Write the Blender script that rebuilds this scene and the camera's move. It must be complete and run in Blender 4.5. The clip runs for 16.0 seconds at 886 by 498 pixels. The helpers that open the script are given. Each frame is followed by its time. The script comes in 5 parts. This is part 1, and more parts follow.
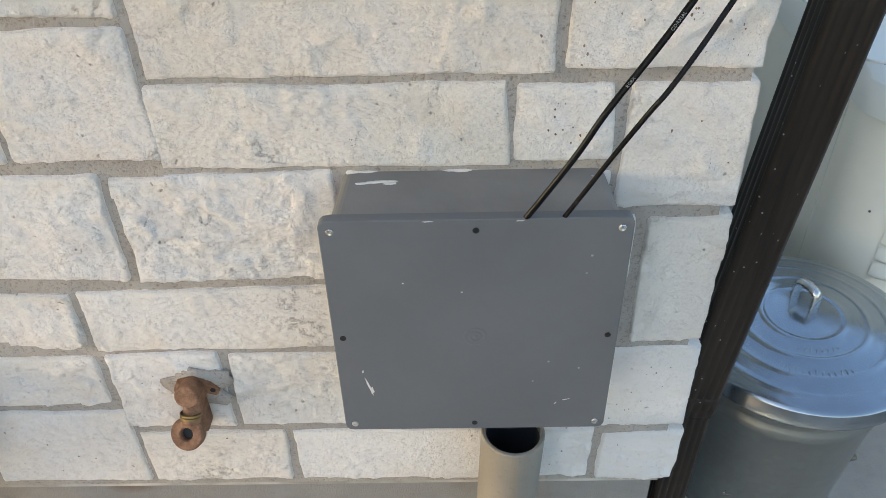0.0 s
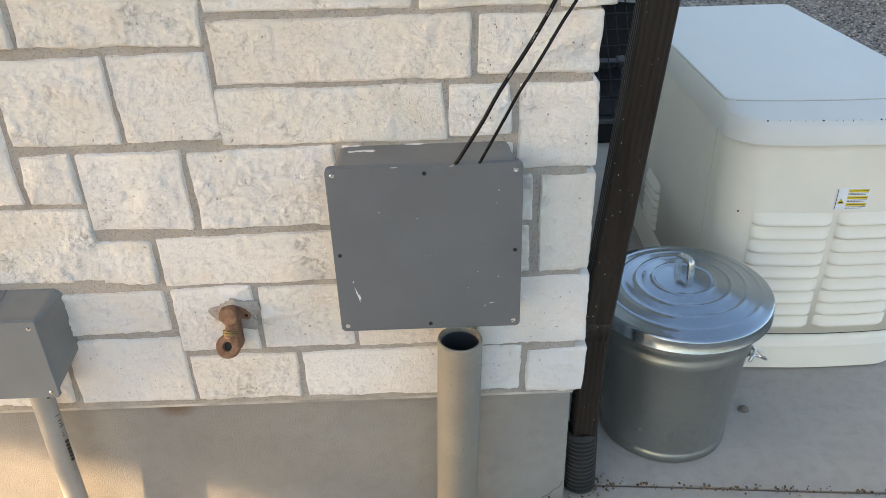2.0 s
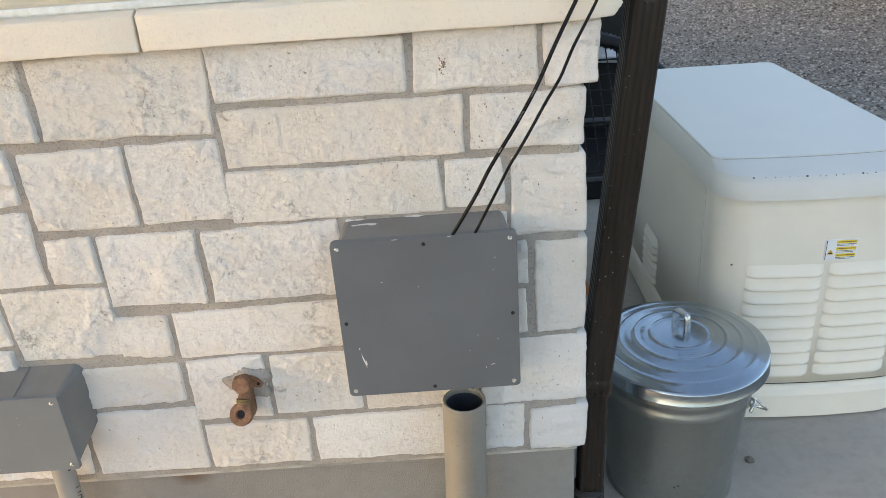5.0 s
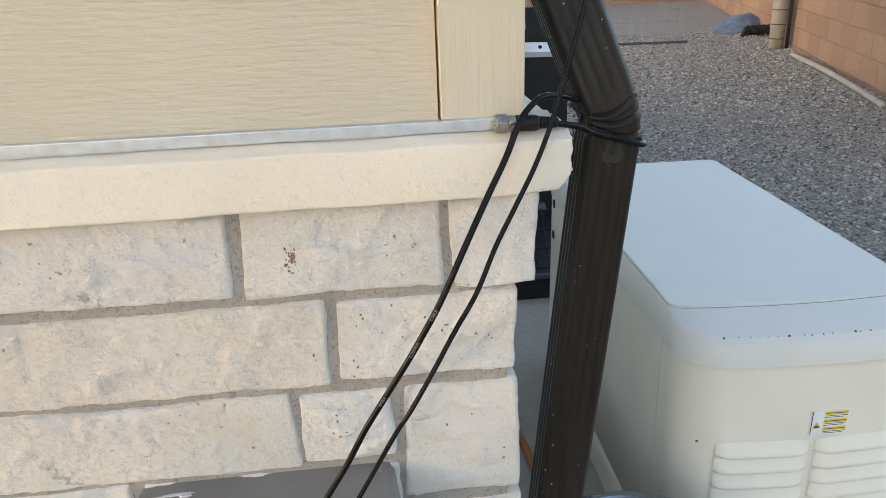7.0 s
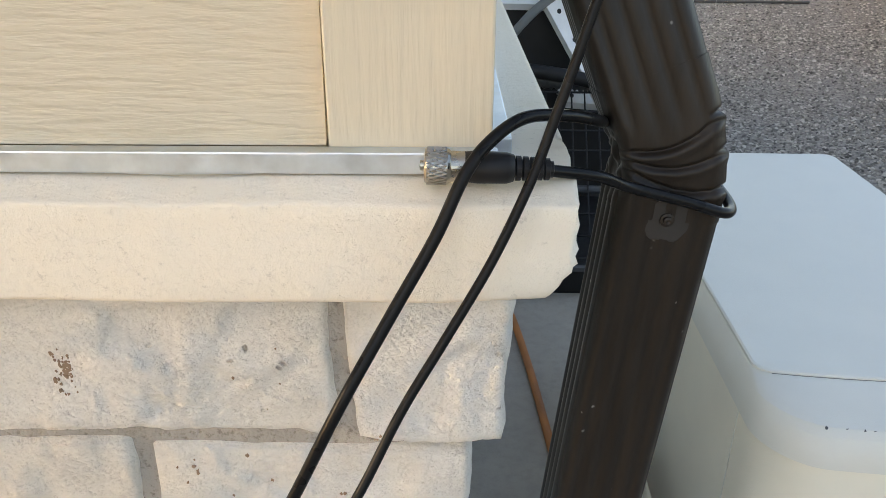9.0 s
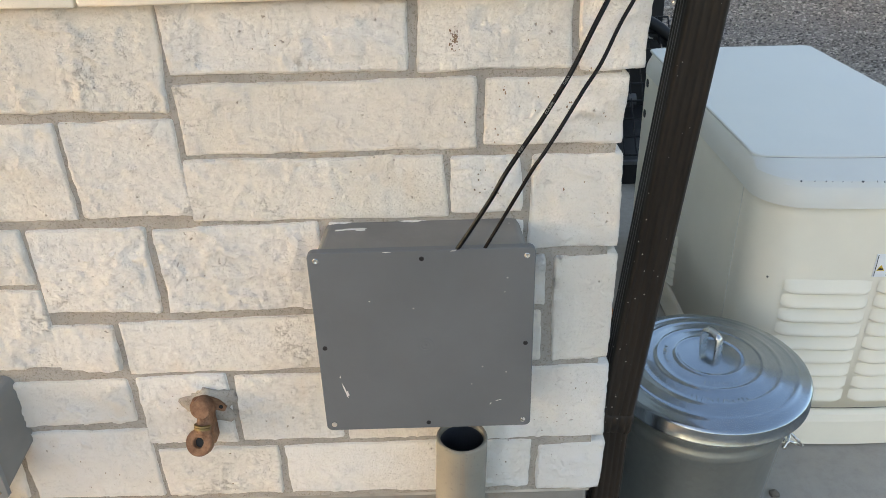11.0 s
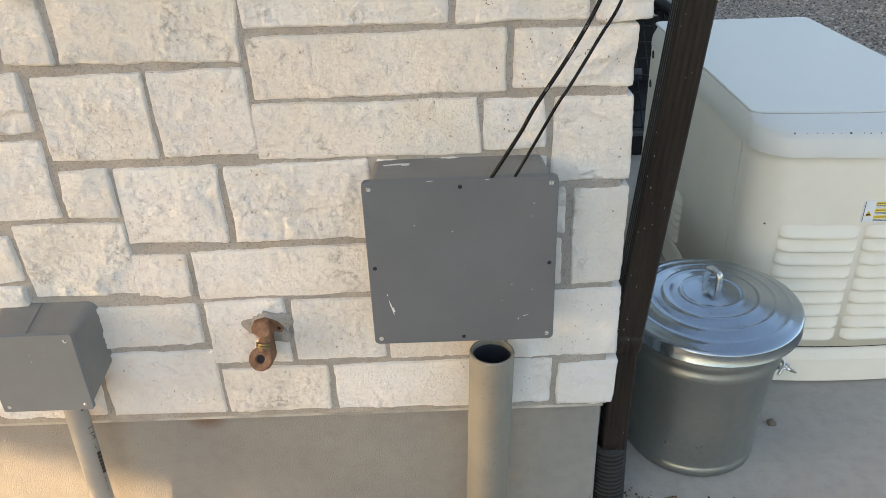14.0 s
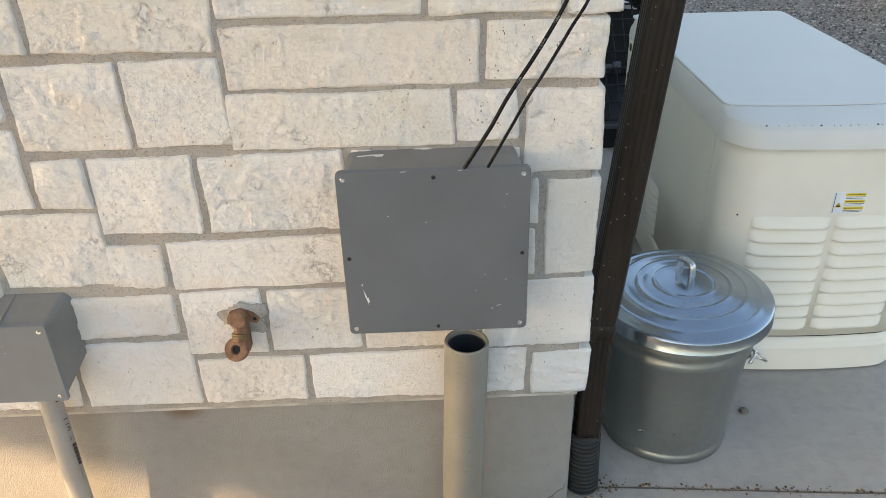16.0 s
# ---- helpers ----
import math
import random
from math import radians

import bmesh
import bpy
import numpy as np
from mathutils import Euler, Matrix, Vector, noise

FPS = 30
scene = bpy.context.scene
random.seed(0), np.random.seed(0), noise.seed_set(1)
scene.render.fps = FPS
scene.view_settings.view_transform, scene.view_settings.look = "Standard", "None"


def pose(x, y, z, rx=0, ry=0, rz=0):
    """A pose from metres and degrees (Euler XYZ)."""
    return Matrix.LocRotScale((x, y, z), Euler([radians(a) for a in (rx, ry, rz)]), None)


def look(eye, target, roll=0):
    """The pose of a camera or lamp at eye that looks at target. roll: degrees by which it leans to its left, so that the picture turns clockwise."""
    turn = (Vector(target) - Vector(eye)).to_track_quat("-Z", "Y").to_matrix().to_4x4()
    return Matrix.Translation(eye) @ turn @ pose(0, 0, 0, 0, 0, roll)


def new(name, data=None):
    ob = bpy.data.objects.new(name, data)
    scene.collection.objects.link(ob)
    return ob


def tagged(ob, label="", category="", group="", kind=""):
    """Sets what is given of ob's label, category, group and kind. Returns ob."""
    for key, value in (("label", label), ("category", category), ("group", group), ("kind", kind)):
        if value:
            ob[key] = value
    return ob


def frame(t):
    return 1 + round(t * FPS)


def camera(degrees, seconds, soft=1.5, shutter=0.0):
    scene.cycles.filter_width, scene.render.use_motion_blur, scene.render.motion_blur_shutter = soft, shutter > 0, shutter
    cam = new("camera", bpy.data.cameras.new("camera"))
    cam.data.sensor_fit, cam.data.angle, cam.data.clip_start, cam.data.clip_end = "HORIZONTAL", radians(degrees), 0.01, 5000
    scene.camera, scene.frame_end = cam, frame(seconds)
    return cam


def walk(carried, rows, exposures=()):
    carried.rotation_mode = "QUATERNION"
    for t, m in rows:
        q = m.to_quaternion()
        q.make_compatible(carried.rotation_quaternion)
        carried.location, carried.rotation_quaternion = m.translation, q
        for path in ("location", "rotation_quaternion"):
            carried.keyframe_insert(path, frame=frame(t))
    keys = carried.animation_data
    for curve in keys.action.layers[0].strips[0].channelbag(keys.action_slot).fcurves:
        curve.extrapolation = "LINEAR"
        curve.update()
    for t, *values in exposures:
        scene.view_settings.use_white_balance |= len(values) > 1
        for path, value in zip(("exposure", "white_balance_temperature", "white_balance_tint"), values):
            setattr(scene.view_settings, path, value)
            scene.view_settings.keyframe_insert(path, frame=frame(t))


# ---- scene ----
cam = camera(60.8, 16.0, soft=0.6)
PATH = [
    (0, (0.091, -0.798, 1.469), (0.063, 0.804, 0.272), -1.5),
    (0.4, (0.087, -0.983, 1.443), (0.038, 0.603, 0.226), -1.3),
    (0.5, (0.073, -1.039, 1.44), (0.034, 0.547, 0.223), -0.8),
    (1, (0.06, -1.211, 1.436), (-0.011, 0.371, 0.214), -0.4),
    (1.5, (0.136, -1.274, 1.475), (0.027, 0.37, 0.341), -2.5),
    (2, (0.14, -1.351, 1.518), (0.148, 0.394, 0.54), -1.9),
    (2.5, (0.098, -1.418, 1.539), (0.21, 0.384, 0.679), -1.1),
    (3, (0.123, -1.428, 1.553), (0.196, 0.384, 0.709), -1.3),
    (3.2, (0.134, -1.432, 1.557), (0.182, 0.382, 0.716), -1.8),
    (5.3, (0.172, -1.397, 1.573), (0.163, 0.415, 0.726), -4.1),
    (5.5, (0.202, -1.373, 1.566), (0.187, 0.441, 0.725), -2.7),
    (6, (0.267, -1.25, 1.555), (0.269, 0.568, 0.72), -0.8),
    (6.3, (0.262, -1.123, 1.57), (0.314, 0.697, 0.742), -1.7),
    (6.5, (0.242, -1.031, 1.6), (0.364, 0.803, 0.81), -2.1),
    (7, (0.263, -0.824, 1.618), (0.466, 1.022, 0.878), -1.9),
    (7.5, (0.374, -0.581, 1.613), (0.526, 1.265, 0.858), -0.5),
    (8, (0.426, -0.43, 1.583), (0.494, 1.394, 0.766), 0.5),
    (8.5, (0.428, -0.392, 1.573), (0.443, 1.415, 0.717), 0.8),
    (9, (0.429, -0.409, 1.574), (0.41, 1.397, 0.715), 0.1),
    (9.5, (0.383, -0.628, 1.554), (0.346, 1.188, 0.716), -1.1),
    (10, (0.262, -0.862, 1.541), (0.25, 0.934, 0.661), -1.0),
    (10.2, (0.229, -0.918, 1.538), (0.224, 0.86, 0.623), -0.9),
    (12.3, (0.12, -1.355, 1.508), (0.113, 0.413, 0.574), -3.0),
    (12.5, (0.119, -1.354, 1.502), (0.115, 0.404, 0.549), -2.4),
    (13, (0.119, -1.36, 1.519), (0.105, 0.393, 0.557), -2.4),
    (13.5, (0.098, -1.362, 1.511), (0.064, 0.398, 0.562), -2.8),
    (14, (0.092, -1.355, 1.523), (0.077, 0.406, 0.575), -2.3),
    (14.5, (0.108, -1.364, 1.521), (0.121, 0.398, 0.575), -2.2),
    (15, (0.121, -1.376, 1.526), (0.157, 0.388, 0.584), -1.4),
    (15.5, (0.116, -1.369, 1.526), (0.153, 0.389, 0.573), -1.2),
    (16, (0.11, -1.368, 1.524), (0.138, 0.383, 0.558), -1.7),
]
walk(cam, [(t, look(eye, target, roll)) for t, eye, target, roll in PATH], [(0.0, 1.86, 6700, 8), (1.5, 1.90, 7000, 10), (6.0, 1.90, 7050, 10), (8.0, 1.98, 7450, 12), (9.2, 2.00, 7550, 12), (10.2, 1.93, 7300, 10), (16.0, 1.90, 7300, 10)])

# ---------------------------------------------------------------- light
SUN_EL, SUN_AZ = 20.0, 18.5            # elevation; angle between the sun's way and the wall's face
SUN_DIR = Vector((math.cos(radians(SUN_EL)) * math.cos(radians(SUN_AZ)),
                  math.cos(radians(SUN_EL)) * math.sin(radians(SUN_AZ)),
                  -math.sin(radians(SUN_EL))))
world = bpy.data.worlds.new("sky")
scene.world = world
world.use_nodes = True
wn = world.node_tree
sky = wn.nodes.new("ShaderNodeTexSky")
sky.sky_type = "NISHITA"
sky.sun_disc = False
sky.sun_elevation = radians(SUN_EL)
sky.sun_rotation = math.atan2(-SUN_DIR.x, -SUN_DIR.y)
sky.dust_density, sky.ozone_density, sky.air_density = 2.0, 0.45, 0.9
wn.links.new(sky.outputs[0], wn.nodes["Background"].inputs[0])
wn.nodes["Background"].inputs[1].default_value = 0.15
sun_data = bpy.data.lights.new("sun", "SUN")
sun_data.energy, sun_data.angle, sun_data.color = 5.0, radians(0.55), (1.0, 0.68, 0.38)
sun = new("sun", sun_data)
sun.matrix_world = look(-SUN_DIR * 20, (0, 0, 0))

# ---------------------------------------------------------------- materials


class Mat:
    """Short-hand for a node material with a principled surface."""

    def __init__(self, name, rough=0.6, metal=0.0, spec=0.5):
        self.m = bpy.data.materials.new(name)
        self.m.use_nodes = True
        self.t = self.m.node_tree
        self.b = self.t.nodes["Principled BSDF"]
        self.b.inputs["Roughness"].default_value = rough
        self.b.inputs["Metallic"].default_value = metal
        self.b.inputs["Specular IOR Level"].default_value = spec
        tc = self.t.nodes.new("ShaderNodeTexCoord")
        self.co = tc.outputs["Object"]

    def n(self, kind, **inputs):
        node = self.t.nodes.new(kind)
        for key, value in inputs.items():
            self.put(node.inputs[key.replace("_", " ")], value)
        return node

    def put(self, socket, value):
        if hasattr(value, "is_output"):
            self.t.links.new(value, socket)
        else:
            socket.default_value = value

    def shift(self):
        """Object coordinates moved by a random step for each object."""
        info = self.n("ShaderNodeObjectInfo")
        mul = self.n("ShaderNodeMath", )
        mul.operation = "MULTIPLY"
        self.put(mul.inputs[0], info.outputs["Random"])
        mul.inputs[1].default_value = 37.0
        add = self.n("ShaderNodeVectorMath")
        self.put(add.inputs[0], self.co)
        self.put(add.inputs[1], mul.outputs[0])
        self.co = add.outputs[0]
        self.rnd = info.outputs["Random"]

    def scaled(self, x, y, z):
        mp = self.n("ShaderNodeMapping", Vector=self.co)
        mp.inputs["Scale"].default_value = (x, y, z)
        return mp.outputs[0]

    def noise(self, scale, detail=4.0, rough=0.55, co=None):
        return self.n("ShaderNodeTexNoise", Vector=co or self.co, Scale=scale, Detail=detail, Roughness=rough).outputs["Fac"]

    def voronoi(self, scale, co=None, out="Distance"):
        return self.n("ShaderNodeTexVoronoi", Vector=co or self.co, Scale=scale).outputs[out]

    def ramp(self, fac, *stops):
        r = self.n("ShaderNodeValToRGB", Fac=fac)
        e = r.color_ramp.elements
        while len(e) < len(stops):
            e.new(0.5)
        for el, (pos, col) in zip(e, stops):
            el.position = pos
            el.color = (*col, 1) if not isinstance(col, (int, float)) else (col, col, col, 1)
        return r.outputs["Color"]

    def mix(self, fac, a, b, blend="MIX"):
        m = self.n("ShaderNodeMix")
        m.data_type, m.blend_type = "RGBA", blend
        self.put(m.inputs[0], fac)
        for sock, v in ((m.inputs[6], a), (m.inputs[7], b)):
            self.put(sock, (*v, 1) if isinstance(v, tuple) else v)
        return m.outputs[2]

    def math(self, op, a, b=0.0):
        m = self.n("ShaderNodeMath")
        m.operation = op
        self.put(m.inputs[0], a)
        self.put(m.inputs[1], b)
        return m.outputs[0]

    def color(self, c):
        self.put(self.b.inputs["Base Color"], (*c, 1) if isinstance(c, tuple) else c)
        return self

    def rough(self, v):
        self.put(self.b.inputs["Roughness"], v)
        return self

    def bump(self, *layers):
        """Layers of (height, metres)."""
        normal = None
        for h, d in layers:
            bp = self.n("ShaderNodeBump", Height=h, Distance=d, Strength=1.0)
            if normal:
                self.put(bp.inputs["Normal"], normal)
            normal = bp.outputs[0]
        self.put(self.b.inputs["Normal"], normal)
        return self


def limestone(name, tints, pits=0.75, relief=1.0):
    m = Mat(name, 0.85, spec=0.25)
    m.shift()
    base = m.ramp(m.rnd, *tints)
    big = m.noise(6, 5)
    col = m.mix(m.ramp(big, (0.38, 0.0), (0.68, 1.0)), base, m.mix(0.40, base, (0.73, 0.66, 0.545)))
    grey = m.noise(14, 6, 0.65)
    col = m.mix(m.ramp(grey, (0.60, 0.0), (0.78, 0.35)), col, (0.68, 0.655, 0.62))
    warm = m.noise(9, 3)
    col = m.mix(m.ramp(warm, (0.62, 0.0), (0.76, 0.30)), col, (0.70, 0.54, 0.38))
    wander = m.n("ShaderNodeVectorMath")
    wander.operation = "MULTIPLY_ADD"
    m.put(wander.inputs[0], m.n("ShaderNodeTexNoise", Vector=m.co, Scale=55.0, Detail=5.0).outputs["Color"])
    wander.inputs[1].default_value = (0.022, 0.022, 0.022)
    m.put(wander.inputs[2], m.co)
    spot = m.voronoi(44, wander.outputs[0])
    spot2 = m.noise(9, 3)
    pit = m.math("MULTIPLY", m.ramp(spot, (0.06, 1.0), (0.13, 0.0)), m.ramp(spot2, (0.53, 0.0), (0.60, 1.0)))
    col = m.mix(m.math("MULTIPLY", pit, pits), col, (0.30, 0.24, 0.18))
    grit = m.noise(150, 6, 0.8)
    col = m.mix(m.ramp(grit, (0.32, 0.55), (0.42, 0.0)), col, (0.50, 0.44, 0.365))
    # short sparse cracks
    crack = m.math("MULTIPLY", m.ramp(m.noise(8, 7, 0.7), (0.489, 0.0), (0.5, 1.0), (0.511, 0.0)), m.ramp(m.noise(7.3, 2), (0.58, 0.0), (0.66, 1.0)))
    col = m.mix(m.math("MULTIPLY", crack, 0.14 * pits), col, (0.30, 0.245, 0.19))
    m.color(col)
    fine = m.noise(210, 8, 0.75)
    chis = m.noise(20, 9, 0.66, m.scaled(1, 1, 1.5))
    # flakes: stepped cells with ragged borders at two sizes, and creases between them
    far = m.n("ShaderNodeVectorMath")
    far.operation = "MULTIPLY_ADD"
    m.put(far.inputs[0], m.n("ShaderNodeTexNoise", Vector=m.co, Scale=38.0, Detail=7.0, Roughness=0.7).outputs["Color"])
    far.inputs[1].default_value = (0.045, 0.045, 0.045)
    m.put(far.inputs[2], m.co)
    flake = m.n("ShaderNodeTexVoronoi", Vector=far.outputs[0], Scale=42.0).outputs["Color"]
    flake2 = m.n("ShaderNodeTexVoronoi", Vector=wander.outputs[0], Scale=120.0).outputs["Color"]
    crease = m.math("ABSOLUTE", m.math("SUBTRACT", m.noise(58, 8, 0.68), 0.5))
    m.bump((chis, 0.0046 * relief), (flake, 0.0013 * relief), (m.math("ABSOLUTE", m.math("SUBTRACT", m.noise(27, 6, 0.62), 0.5)), 0.0065 * relief), (crease, 0.0085 * relief), (flake2, 0.0006 * relief), (fine, 0.0014 * relief), (m.math("ADD", pit, crack), -0.0022 if relief > 0.5 else 0.0))
    return m.m


STONE = limestone("limestone", [(0.0, (0.82, 0.775, 0.705)), (0.3, (0.84, 0.83, 0.81)), (0.5, (0.81, 0.76, 0.685)), (0.75, (0.84, 0.815, 0.775)), (1.0, (0.80, 0.735, 0.65))])
CAP = limestone("cut_limestone", [(0.0, (0.80, 0.73, 0.62)), (1.0, (0.77, 0.70, 0.59))], pits=0.12, relief=0.26)


def mortar_mat():
    m = Mat("mortar", 0.95, spec=0.15)
    a, b = m.noise(11, 5), m.noise(240, 4, 0.7)
    col = m.mix(m.ramp(a, (0.35, 0.0), (0.7, 1.0)), (0.35, 0.32, 0.283), (0.45, 0.412, 0.366))
    col = m.mix(m.ramp(b, (0.34, 0.9), (0.47, 0.0)), col, (0.23, 0.20, 0.165))
    return m.color(col).bump((a, 0.006), (b, 0.0032)).m


MORTAR = mortar_mat()


def concrete_mat(name, lo, hi, dust, dusty, grain=0.0012, blotch=0.5, spot=None):
    m = Mat(name, 0.85, spec=0.3)
    a, b, c, d = m.noise(2.3, 6, 0.6), m.noise(26, 6, 0.65), m.noise(300, 3, 0.7), m.noise(5.5, 7, 0.7)
    col = m.mix(m.ramp(a, (0.3, 0.0), (0.7, 1.0)), lo, hi)
    col = m.mix(m.ramp(b, (0.45, 0.0), (0.8, blotch)), col, tuple(v * 0.72 for v in lo))
    col = m.mix(m.ramp(d, (0.62 - dusty * 0.4, 0.0), (0.86 - dusty * 0.3, 0.9)), col, dust)
    col = m.mix(m.ramp(c, (0.28, 0.5), (0.42, 0.0)), col, tuple(v * 0.6 for v in lo))
    if spot:
        gap = m.n("ShaderNodeVectorMath")
        gap.operation = "DISTANCE"
        m.put(gap.inputs[0], m.scaled(1, 1, 1.6))
        gap.inputs[1].default_value = (spot[0], spot[1], spot[2] * 1.6)
        worn = m.math("ADD", gap.outputs["Value"], m.math("MULTIPLY", d, 0.05))
        col = m.mix(m.ramp(worn, (0.036, 0.75), (0.078, 0.0)), col, (0.16, 0.095, 0.06))
    return m.color(col).bump((b, 0.002), (c, grain)).m


SLAB = concrete_mat("slab_concrete", (0.325, 0.295, 0.257), (0.405, 0.37, 0.322), (0.41, 0.36, 0.29), 0.1)
WALK = concrete_mat("dusty_concrete", (0.25, 0.22, 0.185), (0.32, 0.275, 0.225), (0.38, 0.30, 0.215), 0.5)
FOUND = concrete_mat("foundation_render", (0.25, 0.240, 0.222), (0.32, 0.308, 0.287), (0.33, 0.30, 0.255), 0.0, 0.0030, 0.35, (-0.495, 0.03, 0.343))
SOIL = concrete_mat("joint_dirt", (0.13, 0.11, 0.09), (0.22, 0.18, 0.14), (0.24, 0.2, 0.16), 0.3, 0.004)


def plastic(name, col, rough=0.45, speck=0.0, var=0.08, bump=0.0004, scale=90, spec=0.45):
    m = Mat(name, rough, spec=spec)
    a, b = m.noise(7, 5), m.noise(scale, 4)
    c = m.mix(m.ramp(a, (0.35, 0.0), (0.7, 1.0)), tuple(v * (1 - var) for v in col), tuple(min(1, v * (1 + var)) for v in col))
    if speck:
        v = m.voronoi(46)
        gate = m.noise(9, 2)
        f = m.math("MULTIPLY", m.ramp(v, (0.05, 1.0), (0.09, 0.0)), m.ramp(gate, (0.58, 0.0), (0.62, speck)))
        c = m.mix(f, c, (0.75, 0.73, 0.70))
    m.color(c)
    m.rough(m.ramp(a, (0.3, rough * 0.85), (0.7, min(1, rough * 1.2))))
    return m.bump((b, bump), (a, bump)).m


def conduit_mat():
    m = Mat("conduit_pvc", 0.5, spec=0.4)
    a, s, f = m.noise(7, 5), m.noise(26, 5, 0.6, m.scaled(1, 1, 0.07)), m.noise(140, 4)
    col = m.mix(m.ramp(a, (0.35, 0.0), (0.7, 1.0)), (0.205, 0.188, 0.158), (0.265, 0.243, 0.203))
    col = m.mix(m.ramp(s, (0.52, 0.0), (0.68, 0.55)), col, (0.24, 0.165, 0.105))
    col = m.mix(m.ramp(f, (0.30, 0.4), (0.40, 0.0)), col, (0.14, 0.125, 0.11))
    m.rough(m.ramp(a, (0.3, 0.42), (0.7, 0.62)))
    return m.color(col).bump((f, 0.0003)).m


CONDUIT = conduit_mat()
GREY_LID = plastic("grey_pvc_lid", (0.112, 0.122, 0.131), 0.5, 0.35)
GREY_BOX = plastic("grey_pvc_dusty", (0.185, 0.182, 0.172), 0.7, 0.3, 0.16)
GREY_SMALL = plastic("grey_pvc", (0.165, 0.18, 0.19), 0.5, 0.3)
PALE = plastic("conduit_pvc_sunned", (0.30, 0.285, 0.255), 0.55, 0.0, 0.14)
CABLE = plastic("black_cable", (0.008, 0.008, 0.0085), 0.27, 0.0, 0.3, spec=0.14)
DUSTY = plastic("dusty_black_plastic", (0.024, 0.023, 0.021), 0.75, 0.4, 0.5)
BLACK = plastic("black_plastic", (0.014, 0.014, 0.015), 0.5, 0.0, 0.3, spec=0.25)
SMEAR = plastic("grey_sealant_film", (0.022, 0.019, 0.017), 0.6, 0.0, 0.3)
DARKGREY = plastic("dark_grey_plastic", (0.06, 0.062, 0.066), 0.5, 0.0, 0.3)
WHITEP = plastic("white_paint", (0.74, 0.75, 0.76), 0.5, 0.0, 0.08)
CREAM = plastic("cream_enamel", (0.76, 0.71, 0.60), 0.42, 0.0, 0.03, 0.0003, 420)
LIDTOP = plastic("grey_white_enamel", (0.62, 0.605, 0.55), 0.5, 0.0, 0.03, 0.0004, 420)
ORANGE = plastic("orange_hose", (0.42, 0.16, 0.05), 0.6, 0.0, 0.2)
TARP = plastic("blue_grey_tarp", (0.12, 0.16, 0.22), 0.6, 0.0, 0.3)
YELLOW = plastic("yellow_print", (0.75, 0.55, 0.05), 0.5, 0.0, 0.02)
INK = plastic("black_ink", (0.02, 0.02, 0.02), 0.6, 0.0, 0.1)
INKW = plastic("white_ink", (0.20, 0.20, 0.20), 0.6, 0.0, 0.1)
# near-black colour that stands in for the shade deep in the conduit
BORE_SHADE = plastic("pipe_inside_shade", (0.035, 0.04, 0.05), 0.6, 0.0, 0.3)
WEEP = plastic("weep_screed_vinyl", (0.40, 0.375, 0.33), 0.75, 0.0, 0.45)
SCUFF = plastic("white_scuff", (0.62, 0.61, 0.58), 0.8, 0.0, 0.2)


def bronze():
    m = Mat("brown_aluminium", 0.45, spec=0.24)
    a, b, s = m.noise(9, 5), m.noise(30, 6, 0.7, m.scaled(1, 1, 0.08)), m.voronoi(60)
    gate = m.noise(13, 2)
    col = m.mix(m.ramp(b, (0.35, 0.0), (0.75, 1.0)), (0.0125, 0.0092, 0.0068), (0.029, 0.022, 0.0165))
    f = m.math("MULTIPLY", m.ramp(s, (0.05, 1.0), (0.10, 0.0)), m.ramp(gate, (0.46, 0.0), (0.53, 0.85)))
    col = m.mix(f, col, (0.45, 0.43, 0.40))
    m.color(col)
    m.rough(m.ramp(a, (0.3, 0.34), (0.7, 0.52)))
    return m.bump((b, 0.0006)).m


BRONZE = bronze()


def galvanised(name, col, lo, hi, metallic):
    m = Mat(name, 0.3, metallic)
    v = m.ramp(m.voronoi(70, out="Color"), (0.2, 0.25), (0.8, 0.75))
    a, st = m.noise(6, 5), m.noise(34, 5, 0.6, m.scaled(1, 1, 0.12))
    c = m.mix(0.07, col, v, "OVERLAY")
    c = m.mix(m.ramp(a, (0.4, 0.0), (0.75, 0.45)), c, tuple(q * 0.86 for q in col))
    c = m.mix(m.ramp(st, (0.55, 0.0), (0.8, 0.30)), c, tuple(q * 0.75 for q in col))
    m.color(c)
    m.rough(m.ramp(a, (0.3, lo), (0.7, hi)))
    return m.bump((m.noise(9, 3), 0.0012), (m.noise(40, 4), 0.0003)).m


GALV = galvanised("galvanised_steel", (0.315, 0.33, 0.31), 0.26, 0.38, 0.82)
# lid steel tinted blue to carry the sky's reflection in its colour
GALV_LID_SKY = galvanised("galvanised_lid_sky_tint", (0.32, 0.365, 0.40), 0.16, 0.25, 0.92)


def metal(name, col, rough):
    m = Mat(name, rough, 1.0)
    a = m.noise(60, 5)
    m.color(m.mix(m.ramp(a, (0.35, 0.0), (0.7, 1.0)), tuple(v * 0.8 for v in col), col))
    m.rough(m.ramp(a, (0.3, rough * 0.8), (0.7, rough * 1.4)))
    return m.bump((a, 0.0003)).m


STEEL = metal("bright_steel", (0.62, 0.60, 0.56), 0.25)
NICKEL = metal("nickel_plate", (0.50, 0.46, 0.39), 0.26)
BRASS = metal("dull_brass", (0.30, 0.22, 0.11), 0.5)
ZINC = metal("zinc_flashing", (0.70, 0.75, 0.80), 0.40)


